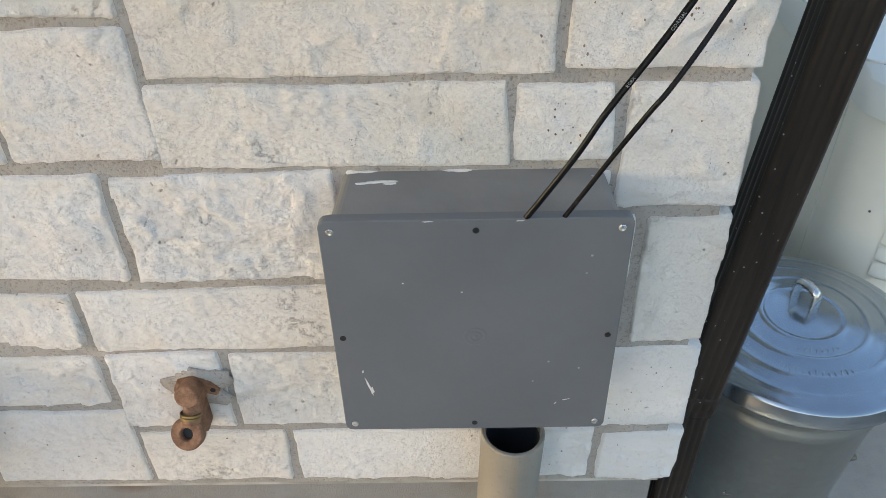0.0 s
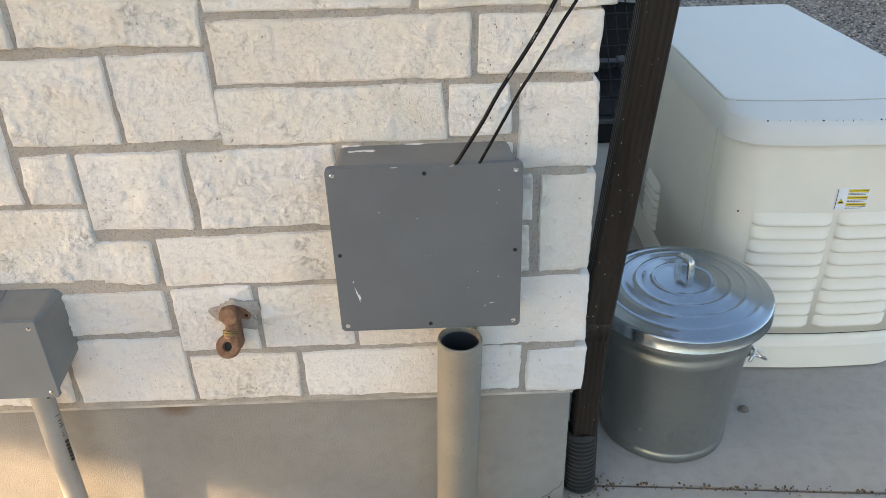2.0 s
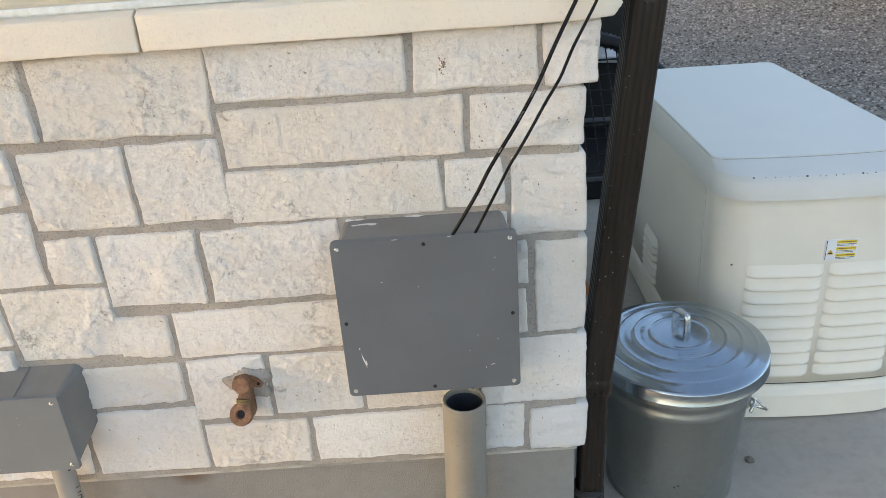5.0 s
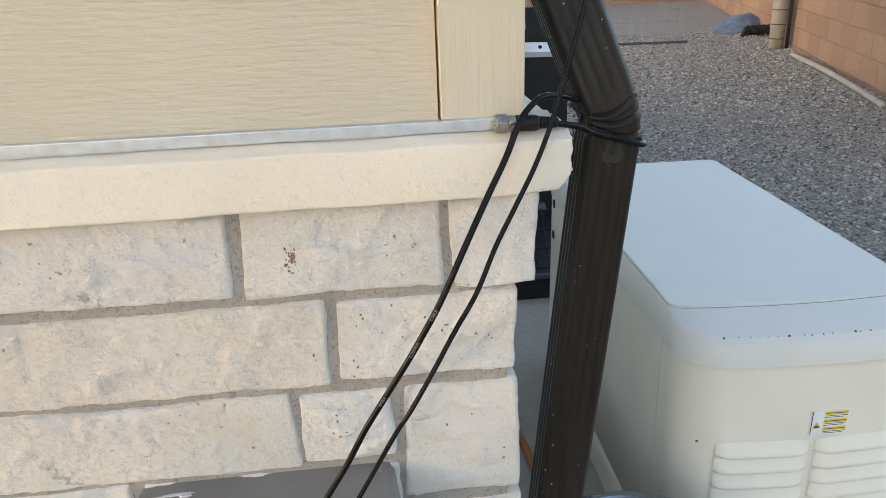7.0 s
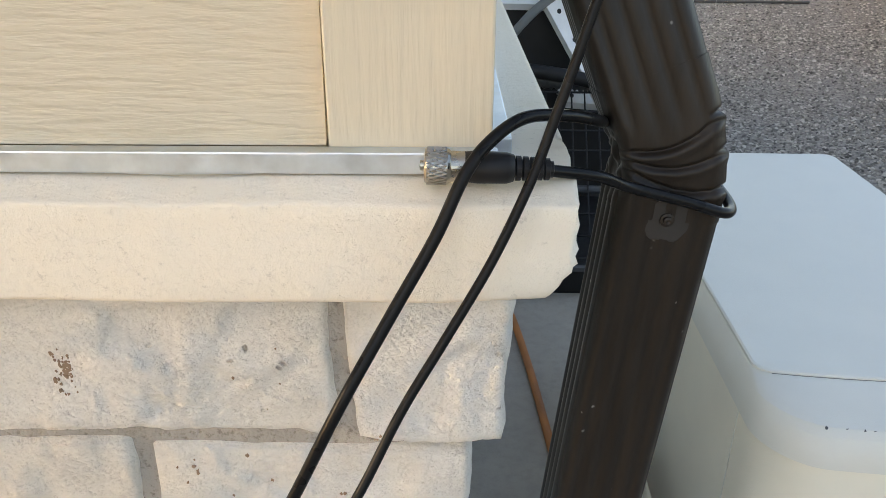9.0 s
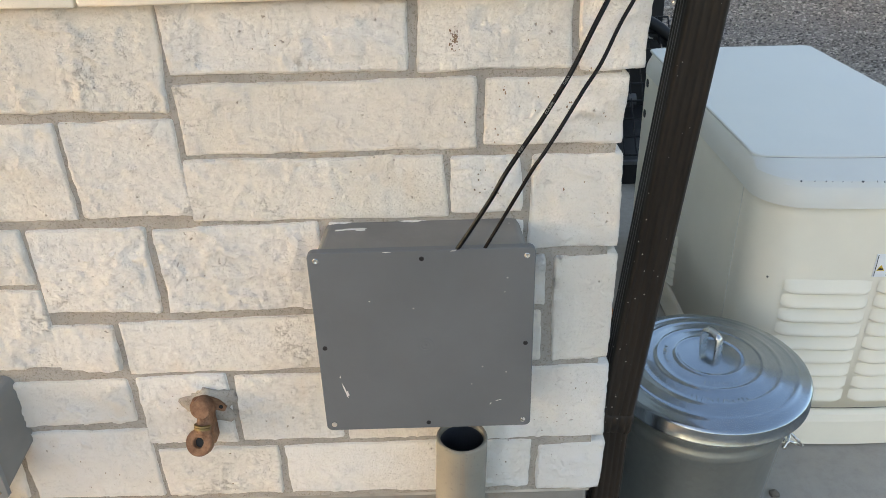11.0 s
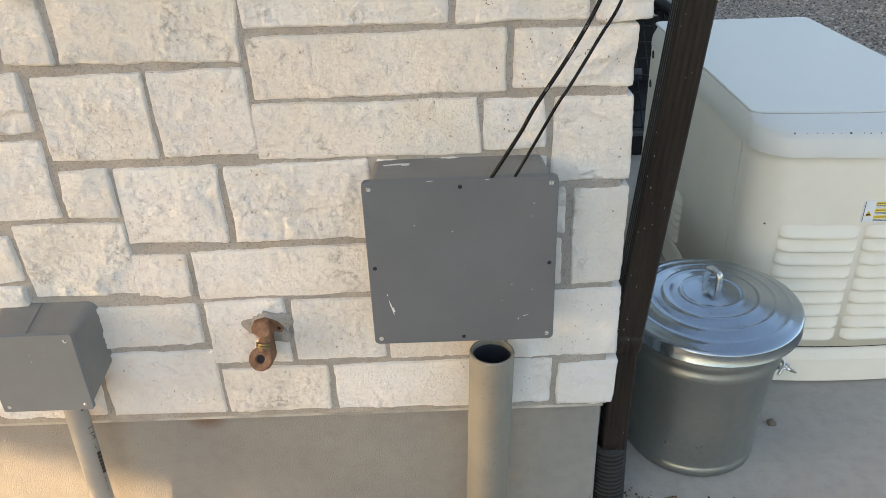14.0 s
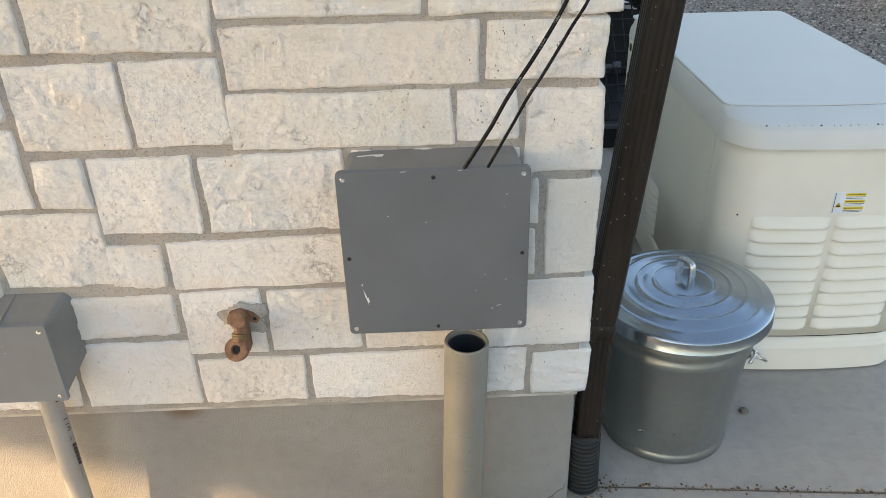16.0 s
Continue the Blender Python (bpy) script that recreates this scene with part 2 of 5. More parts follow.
def rust():
    m = Mat("rusty_bronze_paint", 0.75, spec=0.3)
    a, b = m.noise(40, 6, 0.7), m.noise(260, 4)
    col = m.mix(m.ramp(a, (0.35, 0.0), (0.65, 1.0)), (0.13, 0.064, 0.036), (0.31, 0.175, 0.105))
    return m.color(col).bump((a, 0.0022), (b, 0.0012)).m


RUST = rust()
IRON = plastic("iron_stain", (0.25, 0.165, 0.105), 0.9, 0.0, 0.4)


def siding(name, sx, sz, deep=0.0012):
    m = Mat(name, 0.6, spec=0.35)
    g = m.noise(30, 3, 0.5, m.scaled(sx, 1, sz))
    g2 = m.noise(90, 4, 0.6, m.scaled(sx, 1, sz))
    a = m.noise(3, 4)
    col = m.mix(m.ramp(a, (0.35, 0.0), (0.7, 1.0)), (0.57, 0.505, 0.39), (0.61, 0.545, 0.42))
    col = m.mix(m.ramp(g, (0.25, 60 * deep), (0.45, 0.0)), col, (0.49, 0.42, 0.31))
    return m.color(col).bump((m.ramp(g, (0.22, 0.0), (0.60, 1.0)), deep), (g2, deep * 0.3)).m


SIDING = siding("painted_lap_board", 1.0, 7.5)
TRIMB = siding("painted_corner_board", 7.0, 0.5, 0.00035)


def gravel_mat():
    m = Mat("gravel_ground", 0.95, spec=0.2)
    v = m.n("ShaderNodeTexVoronoi", Vector=m.co, Scale=70.0)
    a = m.noise(1.3, 4)
    hue = m.ramp(v.outputs["Color"], (0.0, (0.085, 0.08, 0.071)), (0.5, (0.26, 0.245, 0.218)), (1.0, (0.50, 0.472, 0.42)))
    col = m.mix(m.ramp(a, (0.3, 0.0), (0.7, 0.4)), hue, (0.27, 0.24, 0.215))
    return m.color(col).bump((m.math("MULTIPLY", v.outputs["Distance"], -1.0), 0.012), (m.noise(25, 5), 0.03)).m


GRAVEL = gravel_mat()


def pebble_mat():
    m = Mat("pebbles", 0.9, spec=0.25)
    r = m.n("ShaderNodeNewGeometry").outputs["Random Per Island"]
    col = m.ramp(r, (0.0, (0.077, 0.073, 0.066)), (0.4, (0.215, 0.203, 0.182)), (0.75, (0.325, 0.305, 0.27)), (1.0, (0.53, 0.50, 0.445)))
    return m.color(col).bump((m.noise(120, 4), 0.002)).m


PEBBLE = pebble_mat()


def debris_mat():
    m = Mat("leaf_litter", 0.9, spec=0.2)
    r = m.n("ShaderNodeNewGeometry").outputs["Random Per Island"]
    return m.color(m.ramp(r, (0.0, (0.06, 0.04, 0.025)), (0.6, (0.16, 0.10, 0.06)), (1.0, (0.30, 0.24, 0.17)))).m


LITTER = debris_mat()


def block_mat():
    m = Mat("split_block", 0.95, spec=0.2)
    m.shift()
    base = m.ramp(m.rnd, (0.0, (0.27, 0.18, 0.13)), (1.0, (0.34, 0.235, 0.175)))
    a = m.noise(30, 6, 0.7)
    return m.color(m.mix(m.ramp(a, (0.3, 0.5), (0.6, 0.0)), base, (0.19, 0.13, 0.10))).bump((a, 0.01)).m


BLOCK = block_mat()

# ---------------------------------------------------------------- mesh helpers


def part(name, bm, material, parent=None, label="", smooth=False):
    """Links a bmesh as one mesh object, under parent if one is given."""
    me = bpy.data.meshes.new(name)
    bm.to_mesh(me)
    bm.free()
    me.materials.append(material)
    if smooth:
        me.polygons.foreach_set("use_smooth", [True] * len(me.polygons))
    ob = new(name, me)
    if parent:
        ob.parent = parent
    if label:
        ob["label"] = label
    return ob


def thing(name, label, category, at=(0, 0, 0), group="", kind=""):
    ob = new(name)
    ob.empty_display_size = 0.05
    ob.location = at
    bpy.context.view_layer.update()
    return tagged(ob, label, category, group, kind)


def hold(parent, *obs):
    """Keeps parts, built in world places, where they are under their thing."""
    inv = Matrix.Translation(parent.location).inverted()
    for o in obs:
        o.parent = parent
        o.matrix_parent_inverse = inv
    return obs[0] if len(obs) == 1 else obs


def block(x0, x1, y0, y1, z0, z1, bevel=0.0, seg=2, bm=None):
    bm = bm or bmesh.new()
    r = bmesh.ops.create_cube(bm, size=1.0)
    for v in r["verts"]:
        v.co = Vector(((x0 + x1) / 2 + v.co.x * (x1 - x0), (y0 + y1) / 2 + v.co.y * (y1 - y0), (z0 + z1) / 2 + v.co.z * (z1 - z0)))
    if bevel:
        edges = {e for v in r["verts"] for e in v.link_edges}
        bmesh.ops.bevel(bm, geom=list(edges), offset=bevel, segments=seg, profile=0.6, affect="EDGES")
    return bm


def frame_at(d):
    d = Vector(d).normalized()
    u = d.cross(Vector((0, 0, 1)) if abs(d.z) < 0.9 else Vector((1, 0, 0))).normalized()
    return u, d.cross(u).normalized()


def lathe(profile, centre, axis=(0, 0, 1), n=48, bm=None):
    """Turns (radius, height) pairs round an axis through centre."""
    bm = bm or bmesh.new()
    c, d = Vector(centre), Vector(axis).normalized()
    u, w = frame_at(d)
    rings = []
    for r, h in profile:
        if r < 1e-6:
            rings.append([bm.verts.new(c + d * h)])
        else:
            rings.append([bm.verts.new(c + d * h + r * (math.cos(a) * u + math.sin(a) * w)) for a in (2 * math.pi * i / n for i in range(n))])
    for a, b in zip(rings, rings[1:]):
        for i in range(n):
            j = (i + 1) % n
            quad = [a[i % len(a)], a[j % len(a)], b[j % len(b)], b[i % len(b)]]
            quad = list(dict.fromkeys(quad))
            if len(quad) > 2:
                bm.faces.new(quad)
    bmesh.ops.recalc_face_normals(bm, faces=bm.faces)
    return bm


def spline(points, step=6):
    """Catmull-Rom through the points."""
    p = [Vector(q) for q in points]
    p = [2 * p[0] - p[1]] + p + [2 * p[-1] - p[-2]]
    out = []
    for i in range(1, len(p) - 2):
        for k in range(step):
            t = k / step
            a, b, c, d = p[i - 1:i + 3]
            out.append(0.5 * (2 * b + (c - a) * t + (2 * a - 5 * b + 4 * c - d) * t * t + (3 * b - a - 3 * c + d) * t ** 3))
    return out + [p[-2]]


def tube(points, radius, n=12, bm=None, caps=True):
    bm = bm or bmesh.new()
    pts = [Vector(q) for q in points]
    rings, u = [], None
    for i, q in enumerate(pts):
        d = (pts[min(i + 1, len(pts) - 1)] - pts[max(i - 1, 0)]).normalized()
        u = frame_at(d)[0] if u is None else (u - d * u.dot(d)).normalized()
        w = d.cross(u)
        r = radius(i / (len(pts) - 1)) if callable(radius) else radius
        rings.append([bm.verts.new(q + r * (math.cos(a) * u + math.sin(a) * w)) for a in (2 * math.pi * k / n for k in range(n))])
    for a, b in zip(rings, rings[1:]):
        for k in range(n):
            bm.faces.new((a[k], a[(k + 1) % n], b[(k + 1) % n], b[k]))
    if caps:
        bm.faces.new(rings[0][::-1])
        bm.faces.new(rings[-1])
    bmesh.ops.recalc_face_normals(bm, faces=bm.faces)
    return bm


def rounded(x0, x1, y0, y1, r, n=8):
    """Corner-rounded rectangle, anticlockwise."""
    out = []
    for cx, cy, a0 in ((x1 - r, y1 - r, 0), (x0 + r, y1 - r, 90), (x0 + r, y0 + r, 180), (x1 - r, y0 + r, 270)):
        for k in range(n + 1):
            a = radians(a0 + 90 * k / n)
            out.append((cx + r * math.cos(a), cy + r * math.sin(a)))
    return out


def loft(levels, cap_top=True, cap_bottom=True, bm=None):
    """levels: (outline, z) pairs of equal counts."""
    bm = bm or bmesh.new()
    rings = [[bm.verts.new((x, y, z)) for x, y in line] for line, z in levels]
    for a, b in zip(rings, rings[1:]):
        m = len(a)
        for k in range(m):
            bm.faces.new((a[k], a[(k + 1) % m], b[(k + 1) % m], b[k]))
    if cap_bottom:
        bm.faces.new(rings[0][::-1])
    if cap_top:
        bm.faces.new(rings[-1])
    bmesh.ops.recalc_face_normals(bm, faces=bm.faces)
    return bm


def lettering(text, size, place, material, name="lettering", depth=0.0003):
    """Built-in font text as a thin mesh; place is a pose whose x runs along the text."""
    cu = bpy.data.curves.new(name, "FONT")
    cu.body, cu.size, cu.extrude, cu.resolution_u = text, size, depth, 2
    tmp = bpy.data.objects.new(name, cu)
    me = bpy.data.meshes.new_from_object(tmp)
    bpy.data.objects.remove(tmp)
    me.name = name
    me.materials.clear()
    me.materials.append(material)
    ob = new(name, me)
    ob.matrix_world = place
    return ob

# ---------------------------------------------------------------- ground and slabs


def land(x, y):
    """Height of the yard."""
    return -0.035 + 0.012 * noise.noise((x * 0.6, y * 0.6, 0))


def build_ground():
    bm = bmesh.new()
    xs = [-400, -60, -15] + [-6 + 0.5 * i for i in range(37)] + [20, 60, 400]
    ys = [-400, -60, -15] + [-6 + 0.5 * i for i in range(45)] + [25, 60, 400]
    grid = [[bm.verts.new((x, y, land(x, y))) for x in xs] for y in ys]
    for a, b in zip(grid, grid[1:]):
        for i in range(len(xs) - 1):
            bm.faces.new((a[i], a[i + 1], b[i + 1], b[i]))
    tagged(part("ground", bm, GRAVEL, smooth=True), "grey gravel yard ground", "ground", kind="structure")


def slab(name, x0, x1, y0, y1, z, material, label, low=0.0, high=0.0):
    """low, high: how far its near and far edges turn, metres a metre."""
    bm = bmesh.new()
    nx, ny = max(2, int((x1 - x0) / 0.12)), max(2, int((y1 - y0) / 0.12))
    g = []
    for j in range(ny + 1):
        row = []
        for i in range(nx + 1):
            x = x0 + (x1 - x0) * i / nx
            ya, yb = y0 + low * (x - x0), y1 + high * (x - x0)
            y = ya + (yb - ya) * j / ny
            edge = i in (0, nx) or j in (0, ny)
            wob = 0.003 * noise.noise((x * 9, y * 9, z)) if edge else 0
            row.append(bm.verts.new((x + wob, y + wob, z - (0.004 if edge else 0) + 0.0015 * noise.noise((x * 4, y * 4, 3)))))
        g.append(row)
    for a, b in zip(g, g[1:]):
        for i in range(nx):
            bm.faces.new((a[i], a[i + 1], b[i + 1], b[i]))
    rim = [e for e in bm.edges if e.is_boundary]
    low = bmesh.ops.extrude_edge_only(bm, edges=rim)
    for v in low["geom"]:
        if isinstance(v, bmesh.types.BMVert):
            v.co.z = z - 0.11
    bmesh.ops.recalc_face_normals(bm, faces=bm.faces)
    return tagged(part(name, bm, material), label, "pavement", kind="structure")


build_ground()
slab("pavement_1", -6.0, 0.424, -3.5, 0.045, 0.0, WALK, "dusty concrete walk strewn with leaf bits along the wall")
slab("pavement_2", 0.434, 1.585, -3.5, 0.069, 0.0, SLAB, "grey concrete walk slab with a dirty joint", high=-0.083)
slab("pavement_3", 0.434, 1.645, 0.079, 3.6, 0.0, SLAB, "grey concrete equipment pad beside the house", low=-0.083)
tagged(part("trim_1", block(0.40, 1.56, -0.04, 0.10, -0.1, -0.009), SOIL), "dirt packed in the slab joint", "joint", kind="structure")
tagged(part("trim_2", block(0.41, 0.445, -3.5, 0.09, -0.1, -0.007), SOIL), "dirt packed in the slab joint", "joint", kind="structure")

# ---------------------------------------------------------------- house walls
CORNER = 0.45
FOOT = part("wall_foundation", block(-4.0, 0.436, 0.03, 0.5, -0.12, 0.375, 0.006), FOUND)
part("crack", tube([(0.4365, 0.032, 0.064), (0.428, 0.0298, 0.052), (0.424, 0.0298, 0.036), (0.408, 0.0298, 0.026), (0.400, 0.0298, 0.012), (0.380, 0.0298, 0.0)], lambda t: 0.0006 + 0.0009 * t, 5), SOIL, FOOT, "thin branching crack")
tagged(FOOT, "smooth grey-white rendered concrete foundation wall", "wall", kind="structure")
WALL = part("wall_south", block(-4.0, 0.432, 0.0055, 0.30, 0.372, 1.352), MORTAR)
tagged(WALL, "rough cream limestone veneer wall with grey mortar joints", "wall", kind="structure")
tagged(part("wall_east", block(0.20, 0.425, 0.3001, 5.0, -0.12, 1.352), STONE), "stone side wall of the house", "wall", kind="structure")
tagged(part("wall_east_upper", block(0.20, 0.440, 0.052, 5.0, 1.352, 2.7), SIDING), "cream painted side wall above the stone", "wall", kind="structure")
tagged(part("wall_west", block(-4.0, -3.8, 0.3001, 5.0, -0.12, 2.7), SIDING), "cream painted end wall of the house", "wall", kind="structure")
tagged(part("wall_north", block(-3.8, 0.2, 4.8, 5.0, -0.12, 2.7), SIDING), "cream painted rear wall of the house", "wall", kind="structure")
tagged(part("trim_3", block(-4.0, 0.436, 0.006, 0.031, 0.364, 0.3785, 0.002), WEEP), "thin pale weep screed under the stone", "trim", kind="structure")

# lap siding above the cap, each board overlapping the one below
for k in range(6):
    bm = bmesh.new()
    z0 = 1.438 + 0.205 * k
    prof = [(0.018, z0), (0.021, z0 + 0.003), (0.034, z0 + 0.235), (0.046, z0 + 0.235), (0.046, z0)]
    a = [bm.verts.new((-4.0, y, z)) for y, z in prof]
    b = [bm.verts.new((0.3555, y, z)) for y, z in prof]
    for i in range(5):
        bm.faces.new((a[i], a[(i + 1) % 5], b[(i + 1) % 5], b[i]))
    bm.faces.new(a), bm.faces.new(b)
    bmesh.ops.recalc_face_normals(bm, faces=bm.faces)
    tagged(part("lap_board", bm, SIDING), "cream painted lap siding board with raised wood grain", "siding", "lap boards of the house wall", "structure")
tagged(part("wall_sheathing", block(-4.0, 0.40, 0.05, 0.30, 1.352, 2.7), SIDING), "wall behind the siding", "wall", kind="structure")
tagged(part("corner_board", block(0.3580, 0.453, 0.012, 0.05, 1.438, 2.7, 0.0015), TRIMB), "cream painted corner board with upright wood grain", "trim", kind="structure")
# unseen eave, added to close the house and darken reflections in the bin lid
tagged(part("roof", block(-4.6, 0.68, -0.50, 5.5, 2.7, 2.85, 0.01), WHITEP), "white soffit and eave added over the walls, out of view", "roof", kind="structure")

flash = thing("flashing", "pale zinc drip flashing strip under the siding", "flashing", (0, 0, 1.42), kind="structure")
hold(flash, part("strip", block(-4.0, 0.456, 0.000, 0.012, 1.4265, 1.4395, 0.001), ZINC),
     part("foot", block(-4.0, 0.460, 0.006, 0.03, 1.4225, 1.4260), ZINC),
     part("side_strip", block(0.441, 0.466, 0.031, 5.0, 1.4190, 1.4390, 0.001), ZINC))

# stones: (left, right, bottom, top) in metres, course by course from the cap down
COURSE_A = [(-0.691, -0.607, 1.195, 1.350), (-0.597, -0.265, 1.190, 1.350), (-0.255, 0.105, 1.243, 1.350), (0.118, 0.353, 1.242, 1.350), (0.363, 0.463, 1.232, 1.350),
            (-1.00, -0.702, 1.200, 1.350)]
COURSE_B = [(-0.256, 0.208, 1.117, 1.231), (0.218, 0.446, 1.115, 1.229)]
COURSE_C = [(-0.860, -0.672, 1.066, 1.182), (-0.662, -0.456, 1.010, 1.174), (-0.445, -0.268, 1.010, 1.176), (-0.266, 0.159, 0.997, 1.106), (0.168, 0.282, 0.999, 1.104),
            (0.294, 0.446, 0.929, 1.100), (-1.10, -0.872, 1.066, 1.185)]
COURSE_D = [(-0.806, -0.672, 0.888, 1.052), (-0.660, -0.563, 0.888, 0.992), (-0.552, -0.350, 0.826, 0.991), (-0.338, -0.057, 0.824, 0.989), (-0.045, 0.288, 0.824, 0.985),
            (0.299, 0.327, 0.819, 0.917), (0.337, 0.452, 0.696, 0.917), (-1.06, -0.818, 0.888, 1.052)]
COURSE_E = [(-0.780, -0.553, 0.707, 0.876), (-0.560, -0.452, 0.700, 0.800), (-0.440, -0.067, 0.692, 0.808), (-0.055, 0.290, 0.692, 0.810), (0.300, 0.324, 0.700, 0.806),
            (-0.884, -0.792, 0.750, 0.856), (-0.920, -0.792, 0.688, 0.740), (-1.20, -0.932, 0.700, 0.870)]
COURSE_F = [(-0.672, -0.447, 0.574, 0.678), (-0.437, -0.264, 0.522, 0.684), (-0.253, -0.057, 0.523, 0.682), (-0.047, 0.204, 0.519, 0.680), (0.215, 0.449, 0.508, 0.680),
            (-0.98, -0.684, 0.570, 0.676)]
COURSE_G = [(-0.690, -0.433, 0.388, 0.562), (-0.422, -0.187, 0.386, 0.508), (-0.173, 0.163, 0.382, 0.510), (0.174, 0.311, 0.384, 0.506), (0.321, 0.455, 0.378, 0.494),
            (-0.95, -0.702, 0.388, 0.558)]


def stone_mesh(w, h, seed, corner, calm=1.0):
    """Split-faced stone of w x h, front towards -y, origin at its lower left: wobbling edge, chiselled facets."""
    rnd = random.Random(seed)
    w, h = w + 0.003, h + 0.003
    nx, nz = max(6, int(w / 0.004)), max(6, int(h / 0.004))
    jit = [(rnd.uniform(-0.005, 0.005), rnd.uniform(-0.004, 0.004)) for _ in range(4)]
    planes = [(rnd.uniform(-0.13, 0.13), rnd.uniform(-0.19, 0.19), rnd.uniform(0, w), rnd.uniform(0, h), rnd.uniform(0.002, 0.010)) for _ in range(5 + int(w * h * 160))]
    cells = [(rnd.uniform(0, w), rnd.uniform(0, h), rnd.uniform(-0.30, 0.30), rnd.uniform(-0.40, 0.40), rnd.uniform(-0.002, 0.0065)) for _ in range(4 + int(w * h / 0.0011))]
    coarse = rnd.choice((0.18, 0.30, 0.42, 0.52)) * calm
    bulge, off = rnd.uniform(0.004, 0.010), seed * 3.17
    verts, faces = [], []
    for j in range(nz + 1):
        for i in range(nx + 1):
            u, v = i / nx, j / nz
            x = u * w + (jit[0][0] * (1 - u) * (1 - v) + jit[1][0] * u * (1 - v) + jit[2][0] * u * v + jit[3][0] * (1 - u) * v)
            z = v * h + (jit[0][1] * (1 - u) * (1 - v) + jit[1][1] * u * (1 - v) + jit[2][1] * u * v + jit[3][1] * (1 - u) * v)
            du, dv = min(u, 1 - u) * w, min(v, 1 - v) * h
            # pull the corners in so that they are not square
            cr = 0.009
            if du < cr and dv < cr:
                s = math.hypot(cr - du, cr - dv) / cr
                if s > 1:
                    k = (s - 1) * cr * 0.6
                    x += k if u < 0.5 else -k
                    z += k if v < 0.5 else -k
            e = max(0.0, 1 - min(du, dv) / 0.02)
            x += e * 0.0042 * noise.noise((x * 13 + off, z * 13, 1)) + e * 0.0016 * noise.noise((x * 70 + off, z * 70, 4))
            z += e * 0.0042 * noise.noise((x * 13, z * 13 + off, 2)) + e * 0.0016 * noise.noise((x * 70, z * 70 + off, 5))
            face = min(c + a * (x - px) + b * (z - pz) for a, b, px, pz, c in planes)
            face = max(-0.006, min(0.010, face))
            # broken facets: the plane of the nearest seed, with ragged borders
            wx = x + 0.010 * noise.noise((x * 30 + off, z * 30, 21)) + 0.004 * noise.noise((x * 90, z * 90 + off, 22))
            wz = z + 0.010 * noise.noise((x * 30, z * 30 + off, 23)) + 0.004 * noise.noise((x * 90 + off, z * 90, 24))
            near = min(cells, key=lambda c: (c[0] - wx) ** 2 + 2.2 * (c[1] - wz) ** 2)
            chip = near[4] + near[2] * (wx - near[0]) + near[3] * (wz - near[1])
            face = face * 0.6 + max(-0.004, min(0.008, chip)) * coarse
            rough = 0.0022 * noise.noise((x * 16 + off, z * 16, 7)) + 0.0022 * noise.noise((x * 48 + off, z * 48, 9)) + 0.0012 * noise.noise((x * 120 + off, z * 120, 11))
            t = min(1.0, min(du, dv) / (0.0040 + 0.0022 * noise.noise((x * 15, z * 15, off))))
            rise = (1 - (1 - t) ** 2.2)
            y = 0.009 - rise * max(0.0075, 0.0090 + bulge * 0.25 + face * (0.45 + 0.6 * calm) + rough * (0.5 + 1.2 * calm))
            verts.append((x, y, z))
    for j in range(nz):
        for i in range(nx):
            a = j * (nx + 1) + i
            faces.append((a, a + 1, a + nx + 2, a + nx + 1))
    loop = list(range(nx + 1)) + [(j + 1) * (nx + 1) - 1 for j in range(1, nz + 1)] + [nz * (nx + 1) + i for i in range(nx - 1, -1, -1)] + [j * (nx + 1) for j in range(nz - 1, 0, -1)]
    base = len(verts)
    depth = 0.14 if corner else 0.03
    verts += [(verts[k][0], depth, verts[k][2]) for k in loop]
    m = len(loop)
    for k in range(m):
        faces.append((loop[(k + 1) % m], loop[k], base + k, base + (k + 1) % m))
    me = bpy.data.meshes.new("stone")
    me.from_pydata(verts, [], faces)
    me.polygons.foreach_set("use_smooth", [True] * len(me.polygons))
    me.materials.append(STONE)
    return me


SPOTS = [(0.176, 1.288, 60, 0.006), (0.355, 1.183, 6, 0.004), (0.24, 1.125, 3, 0.006), (0.380, 1.235, 3, 0.004), (-0.03, 1.04, 4, 0.006), (0.20, 1.20, 3, 0.03), (0.25, 1.06, 5, 0.03), (-0.30, 0.44, 5, 0.04),
         (-0.55, 0.42, 6, 0.05), (0.40, 0.60, 6, 0.03), (0.33, 0.44, 7, 0.04), (-0.1, 1.30, 4, 0.05), (0.38, 1.0, 4, 0.03),
         (0.25, 1.215, 8, 0.010), (0.30, 1.19, 7, 0.020), (0.21, 1.07, 7, 0.018), (0.24, 1.02, 6, 0.018), (0.40, 1.16, 6, 0.02), (0.30, 1.30, 6, 0.03), (-0.36, 0.62, 5, 0.03), (0.35, 0.56, 8, 0.03), (0.24, 0.45, 8, 0.03)]


